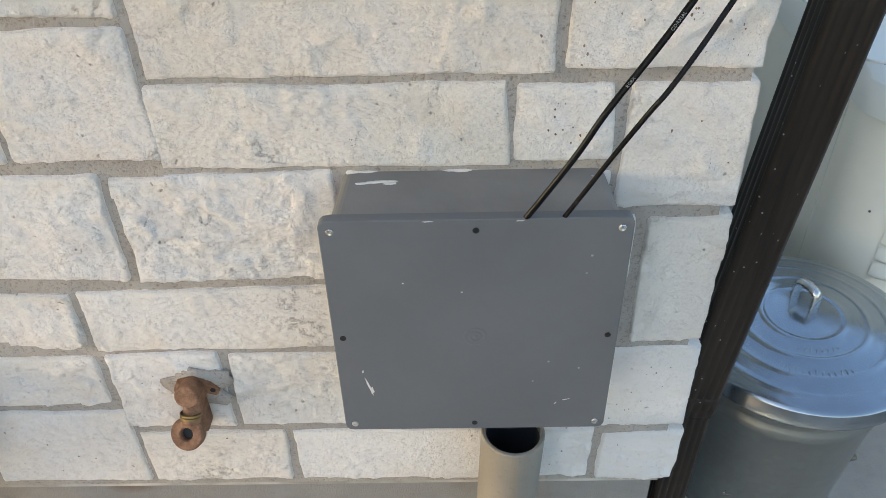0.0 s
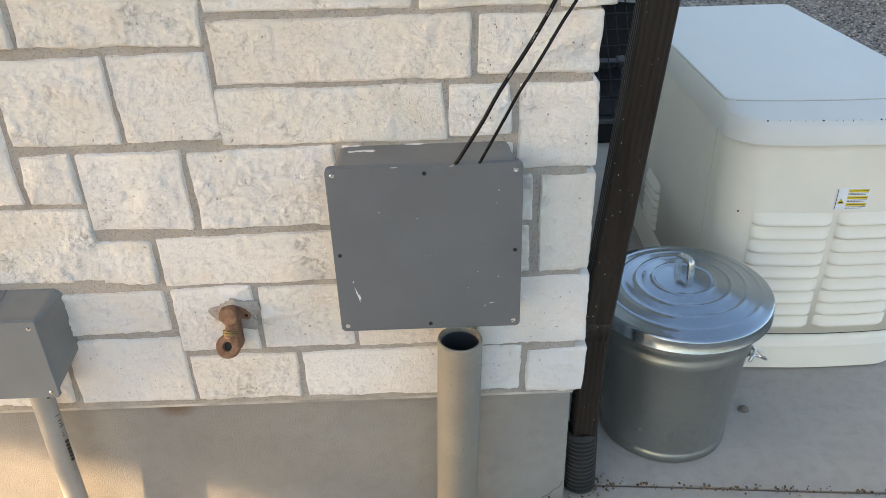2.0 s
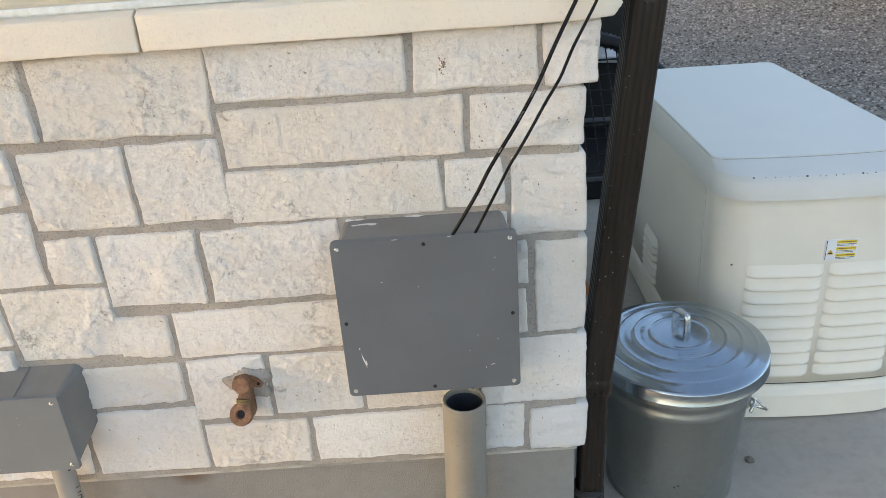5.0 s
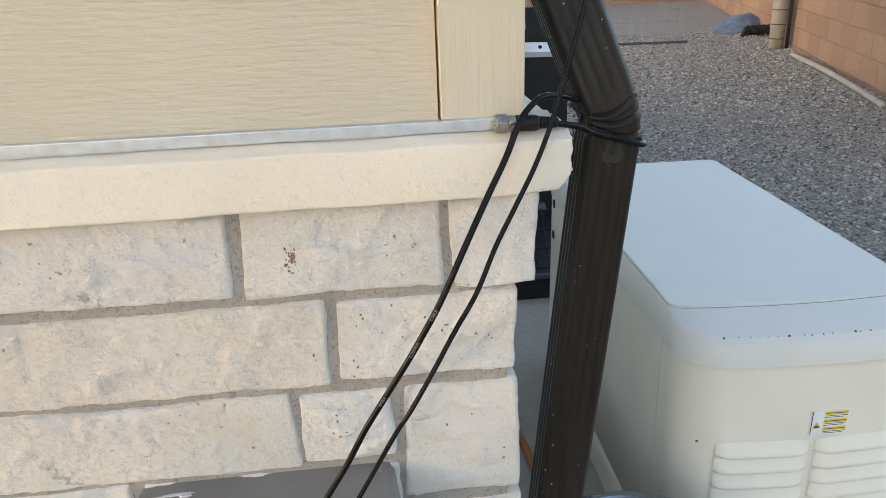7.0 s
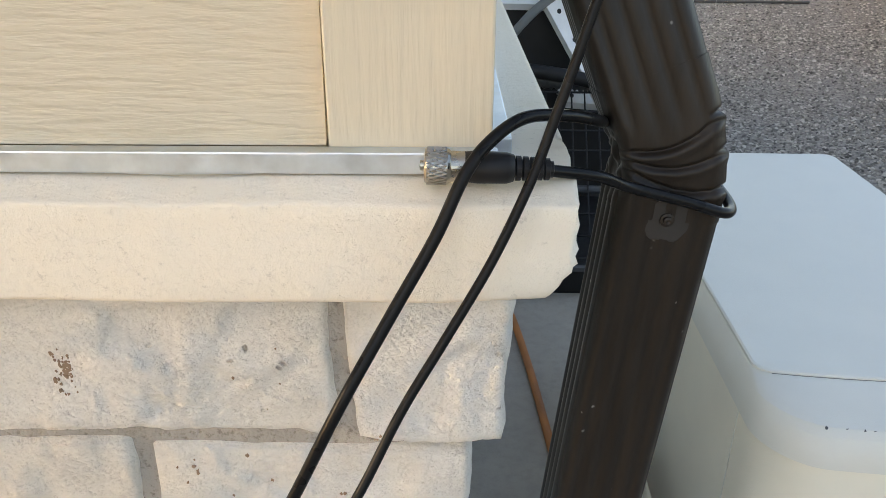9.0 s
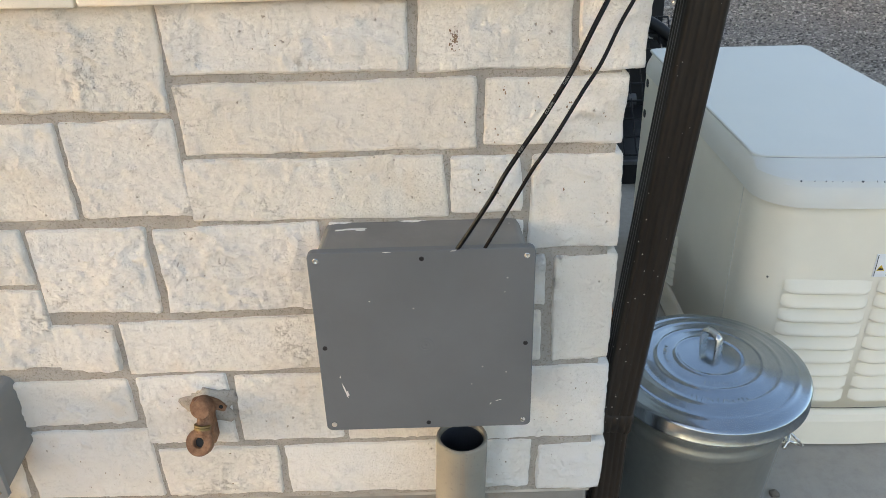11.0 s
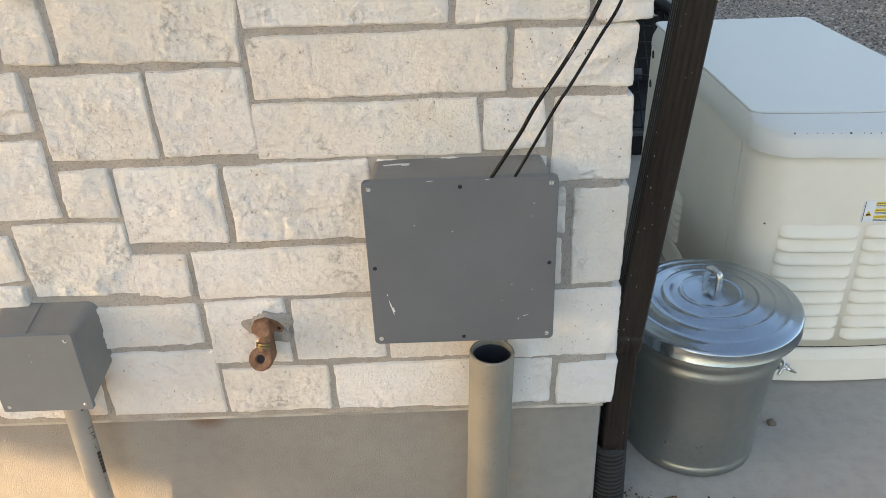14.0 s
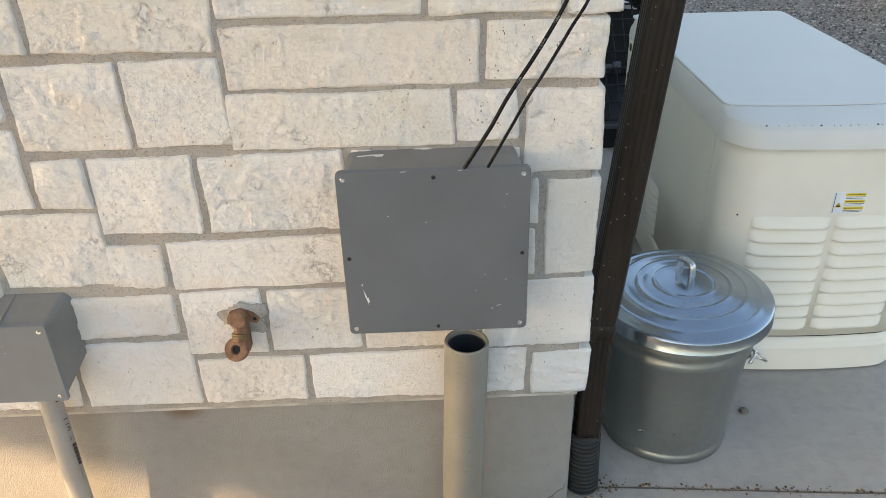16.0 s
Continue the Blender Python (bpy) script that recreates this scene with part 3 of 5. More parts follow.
def stones():
    n = 0
    for course in (COURSE_A, COURSE_B, COURSE_C, COURSE_D, COURSE_E, COURSE_F, COURSE_G):
        for x0, x1, z0, z1 in course:
            n += 1
            ob = new("stone", stone_mesh(x1 - x0, z1 - z0, n, x1 > 0.43, 0.75 if z0 > 1.09 and x0 > -0.3 else 1.0))
            ob.location = (x0, 0.0, z0)
            ob.parent = WALL
    # rusty brown spots where iron in the stone has bled
    rnd = random.Random(8)
    for cx, cz, count, spread in SPOTS:
        for ob in [o for o in WALL.children if o.name.split(".")[0] == "stone"]:
            vs = [(v.co.x + ob.location.x, v.co.y, v.co.z + ob.location.z) for v in ob.data.vertices]
            if not (min(v[0] for v in vs) < cx < max(v[0] for v in vs) and min(v[2] for v in vs) < cz < max(v[2] for v in vs)):
                continue
            for _ in range(count):
                x, z, r = cx + rnd.gauss(0, spread * 0.6), cz + rnd.gauss(0, spread * 1.3), rnd.uniform(0.0005, 0.0015)
                y = min(vs, key=lambda v: (v[0] - x) ** 2 + (v[2] - z) ** 2 + (0 if v[1] < 0.01 else 9))[1]
                bm = lathe([(1.0, -0.4), (0.9, 0.1), (0.0, 0.22)], (0, 0, 0), (0, -1, 0), 9)
                for v in bm.verts:
                    v.co = Vector((x + v.co.x * r * rnd.uniform(0.6, 1.4), y + v.co.y * 0.0016, z + v.co.z * r * rnd.uniform(0.6, 2.0)))
                part("stain", bm, IRON, WALL)
    # plain courses that carry the wall on, away from the things
    rnd = random.Random(5)
    for z0, z1 in ((0.384, 0.55), (0.565, 0.69), (0.705, 0.88), (0.895, 1.05), (1.066, 1.18), (1.197, 1.35)):
        x = -1.22
        while x > -3.7:
            w = rnd.uniform(0.22, 0.45)
            n += 1
            ob = new("stone", stone_mesh(w, z1 - z0, n, False))
            ob.location = (x - w, 0.0, z0)
            ob.parent = WALL
            x -= w + 0.012


def cap_stone(x0, x1, y0, y1, seed, chip=0.0):
    """Cut cap stone with a sloped top, worn edges and, where asked, a chipped lower corner."""
    bm = block(x0, x1, y0, y1, 1.354, 1.4185, 0.0035, 2)
    bmesh.ops.subdivide_edges(bm, edges=[e for e in bm.edges if e.calc_length() > 0.03], cuts=10, use_grid_fill=True)
    for v in bm.verts:
        x, y, z = v.co
        if z > 1.415:
            v.co.z = 1.4165 + 0.0085 * min(1.0, max(0.0, (y - y0) / 0.026))
        d = Vector((noise.noise((x * 14, y * 30, z * 30 + seed)), noise.noise((x * 14, y * 30, z * 30 + seed + 9)), noise.noise((x * 20, y * 30, z * 20 + seed + 5))))
        v.co += d * 0.0022
        if chip:
            k = (x - (x1 - 0.03)) / 0.03 - (z - 1.354) / 0.026
            if x > x1 - 0.03 and k > 0:
                v.co.x -= k * 0.017
                v.co.z += k * 0.004
            if x > x1 - 0.012:
                v.co.x -= abs(noise.noise((y * 60, z * 60, 3))) * 0.008
    return bm


for x0, x1, seed, chip in ((-0.3595, 0.5035, 1, 1), (-1.24, -0.3645, 2, 0), (-2.1, -1.245, 3, 0), (-3.9, -2.105, 4, 0)):
    tagged(part("cap_stone", cap_stone(x0, x1, -0.024, 0.10, seed, chip), CAP, smooth=True),
           "smooth cream limestone cap ledge with a chipped corner" if chip else "smooth cream limestone cap ledge", "ledge", "cap stones along the wall", "structure")
for y0, y1 in ((0.104, 1.2), (1.204, 2.4), (2.404, 3.6)):
    tagged(part("cap_stone", block(0.30, 0.508, y0, y1, 1.354, 1.4175, 0.004), CAP), "smooth cream limestone cap ledge on the side wall", "ledge", "cap stones along the wall", "structure")

# ---------------------------------------------------------------- boxes, pipes and tap on the wall


def screw(x, y, z, r=0.0042):
    bm = lathe([(r * 1.05, 0.0), (r, 0.0012), (r * 0.75, 0.0020), (r * 0.3, 0.0012), (0, 0.0010)], (x, y, z), (0, -1, 0), 16)
    block(x - r * 0.75, x + r * 0.75, y - 0.0021, y - 0.0012, z - r * 0.14, z + r * 0.14, bm=bm)
    return part("screw", bm, STEEL, smooth=False)


def plate(x0, x1, z0, z1, y0, y1, r):
    """Corner-rounded plate in the wall's plane, from y0 (front) to y1."""
    line = rounded(x0, x1, z0, z1, r, 5)
    bm = bmesh.new()
    inset = [((x - (x0 + x1) / 2) * 0.994 + (x0 + x1) / 2, (z - (z0 + z1) / 2) * 0.994 + (z0 + z1) / 2) for x, z in line]
    rings = [[bm.verts.new((x, y, z)) for x, z in ln] for ln, y in ((line, y1), (line, y0 + 0.001), (inset, y0))]
    m = len(line)
    for a, b in zip(rings, rings[1:]):
        for k in range(m):
            bm.faces.new((a[k], a[(k + 1) % m], b[(k + 1) % m], b[k]))
    bm.faces.new(rings[-1]), bm.faces.new(rings[0][::-1])
    bmesh.ops.recalc_face_normals(bm, faces=bm.faces)
    return bm


def junction_box():
    jb = thing("junction_box", "large square grey plastic junction box screwed shut on the stone wall", "electrical box", (0.115, -0.07, 0.66))
    bm = bmesh.new()
    front = rounded(-0.0535, 0.2865, 0.6455, 0.983, 0.014, 5)
    back = rounded(-0.0465, 0.2795, 0.652, 0.990, 0.014, 5)
    a = [bm.verts.new((x, -0.090, z)) for x, z in front]
    b = [bm.verts.new((x, 0.012, z)) for x, z in back]
    for k in range(len(a)):
        bm.faces.new((a[k], a[(k + 1) % len(a)], b[(k + 1) % len(a)], b[k]))
    bm.faces.new(a), bm.faces.new(b[::-1])
    bmesh.ops.recalc_face_normals(bm, faces=bm.faces)
    body = part("body", bm, GREY_BOX, label="dusty grey box body")
    lid = part("lid", plate(-0.0625, 0.2950, 0.6365, 0.9905, -0.1035, -0.0902, 0.010), GREY_LID, label="flat grey lid with small scuffs")
    hold(jb, body, lid)
    rim = part("rim", plate(-0.0585, 0.2910, 0.6405, 0.9865, -0.0901, -0.083, 0.010), GREY_LID)
    hold(jb, rim)
    for x in (-0.0490, 0.2815):
        for z in (0.6500, 0.9765):
            hold(jb, screw(x, -0.1035, z, 0.0045))
    for x, z in ((0.1165, 0.9755), (-0.0500, 0.812), (0.2825, 0.812), (0.1165, 0.6490)):
        hold(jb, part("screw_hole", lathe([(0.0040, 0), (0.0040, 0.0006), (0.0028, 0.0008), (0.0024, 0.0003), (0, 0.0003)], (x, -0.1035, z), (0, -1, 0), 16), BLACK))
    hold(jb, part("mould_mark", lathe([(0.0150, 0.0), (0.0140, 0.0005), (0.0120, 0.0004), (0.0085, 0.0001), (0.0078, 0.0008), (0.0062, 0.0008), (0.0058, 0.0001), (0.003, 0.0001), (0.002, 0.0006), (0, 0.0006)], (0.1165, -0.1035, 0.812), (0, -1, 0), 28), GREY_LID))
    # pale scuffs: slim slivers lying on the lid and the top
    for x, z, ln, wd, ang in ((-0.024, 0.724, 0.036, 0.0035, 105), (-0.0205, 0.716, 0.018, 0.006, 95), (-0.030, 0.752, 0.006, 0.002, 80), (0.238, 0.694, 0.012, 0.0015, 15),
                              (0.225, 0.687, 0.005, 0.0018, 60), (0.062, 0.9885, 0.018, 0.0016, 2), (0.166, 0.9880, 0.010, 0.0018, 3), (0.03, 0.90, 0.003, 0.002, 0), (0.10, 0.885, 0.003, 0.002, 0)):
        bm = bmesh.new()
        rr = random.Random(int(ln * 1e5))
        ring = []
        for k in range(10):
            t = 2 * math.pi * k / 10
            s = rr.uniform(0.5, 1.1)
            p = Vector((math.cos(t) * ln / 2 * s, math.sin(t) * wd / 2 * s))
            ca, sa = math.cos(radians(ang)), math.sin(radians(ang))
            ring.append((x + p.x * ca - p.y * sa, z + p.x * sa + p.y * ca))
        lo, hi = [bm.verts.new((px, -0.1033, pz)) for px, pz in ring], [bm.verts.new((px, -0.1038, pz)) for px, pz in ring]
        for k in range(10):
            bm.faces.new((lo[k], lo[(k + 1) % 10], hi[(k + 1) % 10], hi[k]))
        bm.faces.new(hi)
        bmesh.ops.recalc_face_normals(bm, faces=bm.faces)
        hold(jb, part("scuff", bm, SCUFF))
    for sx, sy, ln, wd in ((-0.018, -0.020, 0.020, 0.004), (0.006, -0.017, 0.040, 0.005), (0.016, -0.021, 0.018, 0.004)):
        bm = lathe([(1.0, -0.002), (0.85, 0.0006), (0.4, 0.0009), (0, 0.0009)], (0, 0, 0), (0, 0, 1), 14)
        for v in bm.verts:
            s = 1 + 0.5 * noise.noise((v.co.x * 2, v.co.y * 2, sx * 90))
            v.co = Vector((sx + v.co.x * ln / 2 * s, sy + v.co.y * wd / 2 * s + 0.15 * v.co.x * wd, 0.9885 + v.co.z))
        hold(jb, part("scuff", bm, SCUFF))


def small_box():
    sb = thing("junction_box", "small deep grey plastic junction box above a slim conduit", "electrical box", (-0.77, -0.05, 0.484))
    bm = bmesh.new()
    a = [bm.verts.new((x, -0.080, z)) for x, z in rounded(-0.864, -0.680, 0.490, 0.672, 0.008, 4)]
    b = [bm.verts.new((x, 0.012, z)) for x, z in rounded(-0.860, -0.655, 0.535, 0.698, 0.020, 4)]
    for k in range(len(a)):
        bm.faces.new((a[k], a[(k + 1) % len(a)], b[(k + 1) % len(a)], b[k]))
    bm.faces.new(a), bm.faces.new(b[::-1])
    bmesh.ops.recalc_face_normals(bm, faces=bm.faces)
    hold(sb, part("body", bm, GREY_BOX), part("lid", plate(-0.868, -0.676, 0.4845, 0.677, -0.0905, -0.0802, 0.005), GREY_SMALL, label="smooth grey lid"),
         part("seam", tube([(-0.774, -0.079, 0.6735), (-0.772, -0.04, 0.6845), (-0.770, 0.005, 0.6965)], 0.0016, 6), GREY_BOX))
    for x in (-0.853, -0.691):
        for z in (0.4985, 0.6615):
            hold(sb, screw(x, -0.0905, z))


def big_conduit():
    top = 0.578
    pipe = thing("conduit", "wide open-topped grey plastic conduit stub stained with dirt", "pipe", (0.157, -0.055, 0.0))
    axis = Vector((0.0185, -0.004, top)).normalized()
    r, w = 0.0475, 0.0065
    hold(pipe, part("tube", lathe([(r, -0.05), (r, 0.2), (r, 0.4), (r, top - 0.003), (r - 0.0015, top), (r - w + 0.001, top), (r - w, top - 0.002), (r - w, 0.3), (r - w, 0.02), (0, 0.02)], (0.157, -0.055, 0.0), axis, 64), CONDUIT, smooth=False))
    # added inner lining, its dark colour painted in place of shade
    hold(pipe, part("bore", lathe([(r - w - 0.0006, top - 0.012), (r - w - 0.0006, 0.3), (r - w - 0.0006, 0.03), (0, 0.03)], (0.157, -0.055, 0.0), axis, 48), BORE_SHADE, None, "inside of the pipe, coloured dark for its shade", True))
    for p in pipe.children[0].data.polygons:
        p.use_smooth = abs(p.normal.dot(axis)) < 0.5
    sm = part("dirt_collar", lathe([(r + 0.009, -0.002), (r + 0.004, 0.003), (r - 0.002, 0.006)], (0.157, -0.055, 0.0), (0, 0, 1), 40), SOIL, label="dirt packed round the foot")
    for v in sm.data.vertices:
        v.co.x += 0.012 * noise.noise((v.co.x * 60, v.co.y * 60, 1))
        v.co.y += 0.012 * noise.noise((v.co.x * 60, v.co.y * 60, 4))
    hold(pipe, sm)


def small_conduit():
    pipe = thing("conduit", "slim grey plastic conduit with printed marking rising to a box", "pipe", (-0.764, -0.034, 0.0))
    way = spline([(-0.762, -0.031, -0.06), (-0.759, -0.034, 0.02), (-0.757, -0.037, 0.10), (-0.753, -0.041, 0.22), (-0.7455, -0.045, 0.40), (-0.740, -0.047, 0.55)], 8)
    hold(pipe, part("tube", tube(way, 0.02415, 32), PALE, smooth=True))
    up = (Vector((-0.7435, -0.046, 0.46)) - Vector((-0.761, -0.037, 0.10))).normalized()
    side = Vector((0.80, -0.60, 0)); side = (side - up * side.dot(up)).normalized()
    along, across = -up, side.cross(-up)

    def mark(text, size, start, bar=0.0):
        base = Vector((-0.7435, -0.046, 0.46)) - up * (start - 0.03) + side * 0.0244
        m = Matrix((along, across, side)).transposed().to_4x4()
        m.translation = base
        if bar:
            bm = block(0, bar, 0, size * 0.62, -0.0006, 0.0003)
            ob = part("print_bar", bm, INK)
            ob.matrix_world = m
        else:
            ob = lettering(text, size, m, INK)
        hold(pipe, ob)

    mark("", 0.012, 0.015, 0.018)
    mark("1 1/2", 0.0200, 0.082)
    mark("(4)", 0.0150, 0.136)
    for k in range(6):
        mark("", 0.026, 0.163 + 0.0112 * k, 0.0090)
    mark("SCHEDULE 40", 0.0155, 0.240)
    mark("", 0.009, 0.368, 0.03)
    dirt = part("dirt_collar", lathe([(0.034, -0.002), (0.028, 0.004), (0.022, 0.007)], (-0.764, -0.034, 0.0), (0, 0, 1), 32), SOIL, label="dirt packed round the foot")
    for v in dirt.data.vertices:
        v.co.x += 0.012 * noise.noise((v.co.x * 60, v.co.y * 60, 1))
        v.co.y += 0.012 * noise.noise((v.co.x * 60, v.co.y * 60, 4))
    hold(pipe, dirt)


def tap():
    t = thing("outdoor_tap", "rusty brown frost-proof wall hydrant outlet with no handle", "tap", (-0.30, -0.03, 0.56))
    bm = bmesh.new()
    ring = [(-0.330, 0.642), (-0.322, 0.655), (-0.302, 0.660), (-0.284, 0.656), (-0.270, 0.650), (-0.261, 0.638), (-0.266, 0.630), (-0.283, 0.634), (-0.291, 0.624), (-0.318, 0.626), (-0.331, 0.632)]
    ring = [(x - 0.005, 0.648 - (0.660 - z) * 1.25) for x, z in ring]
    a, b = [bm.verts.new((x, -0.002, z)) for x, z in ring], [bm.verts.new((x, -0.013, z)) for x, z in ring]
    for k in range(len(ring)):
        bm.faces.new((a[k], a[(k + 1) % len(ring)], b[(k + 1) % len(ring)], b[k]))
    bm.faces.new(b)
    bmesh.ops.recalc_face_normals(bm, faces=bm.faces)
    bmesh.ops.bevel(bm, geom=[e for e in bm.edges if not e.is_boundary], offset=0.0015, segments=2, affect="EDGES")
    cx = -0.3045
    patch = lathe([(0.050, 0.012), (0.046, 0.017), (0.034, 0.0195), (0.0, 0.020)], (-0.298, 0.012, 0.620), (0, -1, 0), 40)
    for v in patch.verts:
        k = 1 + 0.45 * noise.noise((v.co.x * 30, v.co.z * 30, 4)) + 0.15 * noise.noise((v.co.x * 110, v.co.z * 110, 8))
        v.co.x, v.co.z = -0.298 + (v.co.x + 0.298) * k, 0.620 + (v.co.z - 0.620) * k * 0.85
        v.co.y += 0.003 * noise.noise(v.co * 90)
    hold(t, part("mortar_patch", patch, MORTAR, None, "rough grey mortar round the pipe", True))
    hold(t, part("wall_flange", bm, RUST),
         part("flange_hole", lathe([(0.0042, 0), (0.0042, 0.0010), (0, 0.0010)], (-0.2755, -0.0128, 0.6235), (0, -1, 0), 16), BLACK),
         part("stem_cap", lathe([(0.0135, 0.0), (0.0175, 0.004), (0.0182, 0.033), (0.0175, 0.036), (0.0160, 0.0372), (0.0, 0.0375)], (cx, -0.008, 0.630), (0, -0.93, 0.28), 28), RUST),
         part("body", tube(spline([(cx + 0.006, -0.004, 0.624), (cx + 0.003, -0.024, 0.617), (cx + 0.000, -0.036, 0.603), (cx - 0.003, -0.044, 0.588)], 5), 0.0145, 20), RUST, smooth=True),
         part("body_side", block(cx + 0.002, cx + 0.014, -0.034, -0.004, 0.552, 0.622, 0.004), RUST),
         part("collar", lathe([(0.013, 0), (0.0155, 0.001), (0.0155, 0.004), (0.0135, 0.005), (0.0150, 0.006), (0.0150, 0.0095), (0.0125, 0.0105)], (cx - 0.001, -0.041, 0.607), (-0.10, -0.42, -0.9), 28), BRASS, None, "tarnished brass collar"),
         part("nozzle", lathe([(0.014, -0.020), (0.0175, -0.012), (0.0250, -0.006), (0.0258, 0.006), (0.0235, 0.009), (0.0110, 0.0095), (0.0095, 0.007), (0.0095, -0.008), (0.0, -0.008)], (cx - 0.008, -0.052, 0.573), (-0.10, -0.80, 0.52), 32), RUST),
         part("bore", lathe([(0.0094, 0.0), (0.0, 0.0001)], (cx - 0.008, -0.052, 0.573), (-0.10, -0.80, 0.52), 20), BLACK))


junction_box()
small_box()
big_conduit()
small_conduit()
tap()

# ---------------------------------------------------------------- downspout and cables


def fluted(width, depth, flutes=4, n=6):
    """Outline of a ribbed downspout, centred, front towards -y."""
    pts = []
    r = 0.006

    def side(p, q, count):
        p, q = Vector(p), Vector(q)
        d = q - p
        nrm = Vector((d.y, -d.x)).normalized()
        for k in range(count * n):
            t = k / (count * n)
            ridge = max(0.0, math.sin(t * count * 2 * math.pi - math.pi / 2)) ** 0.8 if 0 < k else 0
            pts.append(p + d * t - nrm * (0.0020 * ridge))
    w, h = width / 2, depth / 2
    side((-w + r, -h), (w - r, -h), flutes)
    side((w, -h + r), (w, h - r), 4)
    side((w - r, h), (-w + r, h), flutes)
    side((-w, h - r), (-w, -h + r), 4)
    return pts


def sweep(outline, stations, bm=None):
    """stations: (centre, x axis, y axis, scale x, scale y)"""
    bm = bm or bmesh.new()
    rings = [[bm.verts.new(Vector(c) + Vector(ax) * p.x * sx + Vector(ay) * p.y * sy) for p in outline] for c, ax, ay, sx, sy in stations]
    m = len(outline)
    for a, b in zip(rings, rings[1:]):
        for k in range(m):
            bm.faces.new((a[k], a[(k + 1) % m], b[(k + 1) % m], b[k]))
    bmesh.ops.recalc_face_normals(bm, faces=bm.faces)
    return bm


DS_LOW, DS_MID, DS_TOP = Vector((0.481, 0.074, 0.13)), Vector((0.487, 0.070, 0.505)), Vector((0.5685, 0.067, 1.383))
LEAN_X = (DS_TOP - DS_MID).normalized()


def downspout():
    ds = thing("downspout", "dark brown ribbed metal downspout leaning beside the wall corner", "downspout", (0.4785, 0.078, 0.0))
    out = fluted(0.067, 0.062)
    ay = Vector((0, 1, 0))
    ay = (ay - LEAN_X * ay.dot(LEAN_X)).normalized()
    ax = ay.cross(LEAN_X).normalized()
    low = part("lower_pipe", sweep(out, [(DS_LOW.lerp(DS_MID, t), Vector((1, 0, 0)), Vector((0, 1, 0)), 0.90, 0.90) for t in (0, 0.5, 1.03)]), BRONZE, smooth=True)
    top = part("pipe", sweep(out, [(DS_MID.lerp(DS_TOP, t), ax, ay, 1, 1) for t in (0, 0.03, 0.5, 1)]), BRONZE, smooth=True)
    # crimped elbow: bends towards the house
    up = Vector((-0.37, 0.12, 0.93)).normalized()
    bx = Vector((0, 1, 0))
    bx = (bx - up * bx.dot(up)).normalized()
    ux = bx.cross(up).normalized()
    st, steps = [], 120
    for k in range(steps + 1):
        t = k / steps
        d = LEAN_X.lerp(up, min(1.0, t * 1.25)).normalized()
        c = st[-1][0] + d * (0.092 / steps) if st else DS_TOP.copy()
        yy = (Vector((0, 1, 0)) - d * d.y).normalized()
        st.append((c, yy.cross(d).normalized(), yy, 1.015, 1.015))
    elbow = part("elbow", sweep(out, st), BRONZE, None, "crimped elbow with wrinkled folds", True)
    n = len(out)
    for i, v in enumerate(elbow.data.vertices):
        t, p = (i // n) / steps, out[i % n]
        c, xx, yy = st[i // n][:3]
        u = min(1.0, max(0.0, p.x / 0.067 + 0.5))
        env = math.exp(-((t - 0.43) / 0.26) ** 2)
        push = 0.0
        for s0, deep in ((-0.22, 1.0), (0.0, 0.8), (0.21, 1.0)):
            tk = 0.46 + s0 * (0.30 + 0.70 * u) - 0.10 * math.sin(math.pi * u) + 0.05 * (0.5 - u)
            fade = min(1.0, u / 0.15)
            push += fade * deep * (-0.0034 * math.exp(-((t - tk) / 0.016) ** 2) + 0.0013 * math.exp(-((t - tk + 0.045) / 0.030) ** 2))
        pinch = max(0.0, 1 - u / 0.22)
        push += env * (-0.0045 * pinch + 0.0040 * pinch * noise.noise(v.co * 130) + 0.0007 * noise.noise(v.co * 60))
        v.co += (xx * p.x + yy * p.y).normalized() * push
        # the flutes are pressed flat over the folds
        if abs(p.x) < 0.0274:
            v.co += yy * math.copysign((0.031 - abs(p.y)) * env, p.y)
    start = st[-1][0]
    upper = part("upper_pipe", sweep(out, [(start + up * s, ux, bx, 1.0, 1.0) for s in (0, 0.3, 0.62)]), BRONZE, None, "", True)
    high = start + up * 0.62
    riser = part("riser", sweep(out, [(high, ux, bx, 1, 1), (high + Vector((0, 0, 0.05)), Vector((1, 0, 0)), Vector((0, 1, 0)), 1, 1), (high + Vector((0, 0, 0.75)), Vector((1, 0, 0)), Vector((0, 1, 0)), 1, 1)]), BRONZE, None, "", True)
    cuff = part("cuff", sweep(out, [(DS_MID.lerp(DS_TOP, t), ax, ay, s, s) for t, s in ((-0.022, 1.0), (-0.021, 1.045), (0.026, 1.045), (0.028, 1.0))]), BRONZE, None, "", True)
    hold(ds, low, top, elbow, upper, riser, cuff)
    sc = Vector((0.5672, 0.0358, 1.384))
    smear = lathe([(0.0150, 0.0), (0.0145, 0.0006), (0.0, 0.0006)], sc + Vector((0, 0.0008, -0.001)), (0, -1, 0), 28)
    for v in smear.verts:
        v.co.x += 0.004 * noise.noise(v.co * 90)
        v.co.z += 0.004 * noise.noise(v.co * 80)
    hold(ds, part("sealant_smear", smear, SMEAR, None, "thin grey sealant smear"))
    hold(ds, part("screw", lathe([(0.0048, 0.0), (0.0046, 0.001), (0.0030, 0.0016), (0.0030, 0.0035), (0.0016, 0.004), (0, 0.003)], sc, (0, -1, 0), 20), BRONZE, None, "weathered screw head"))
    prof = [(0.030, 0.19)]
    z = 0.185
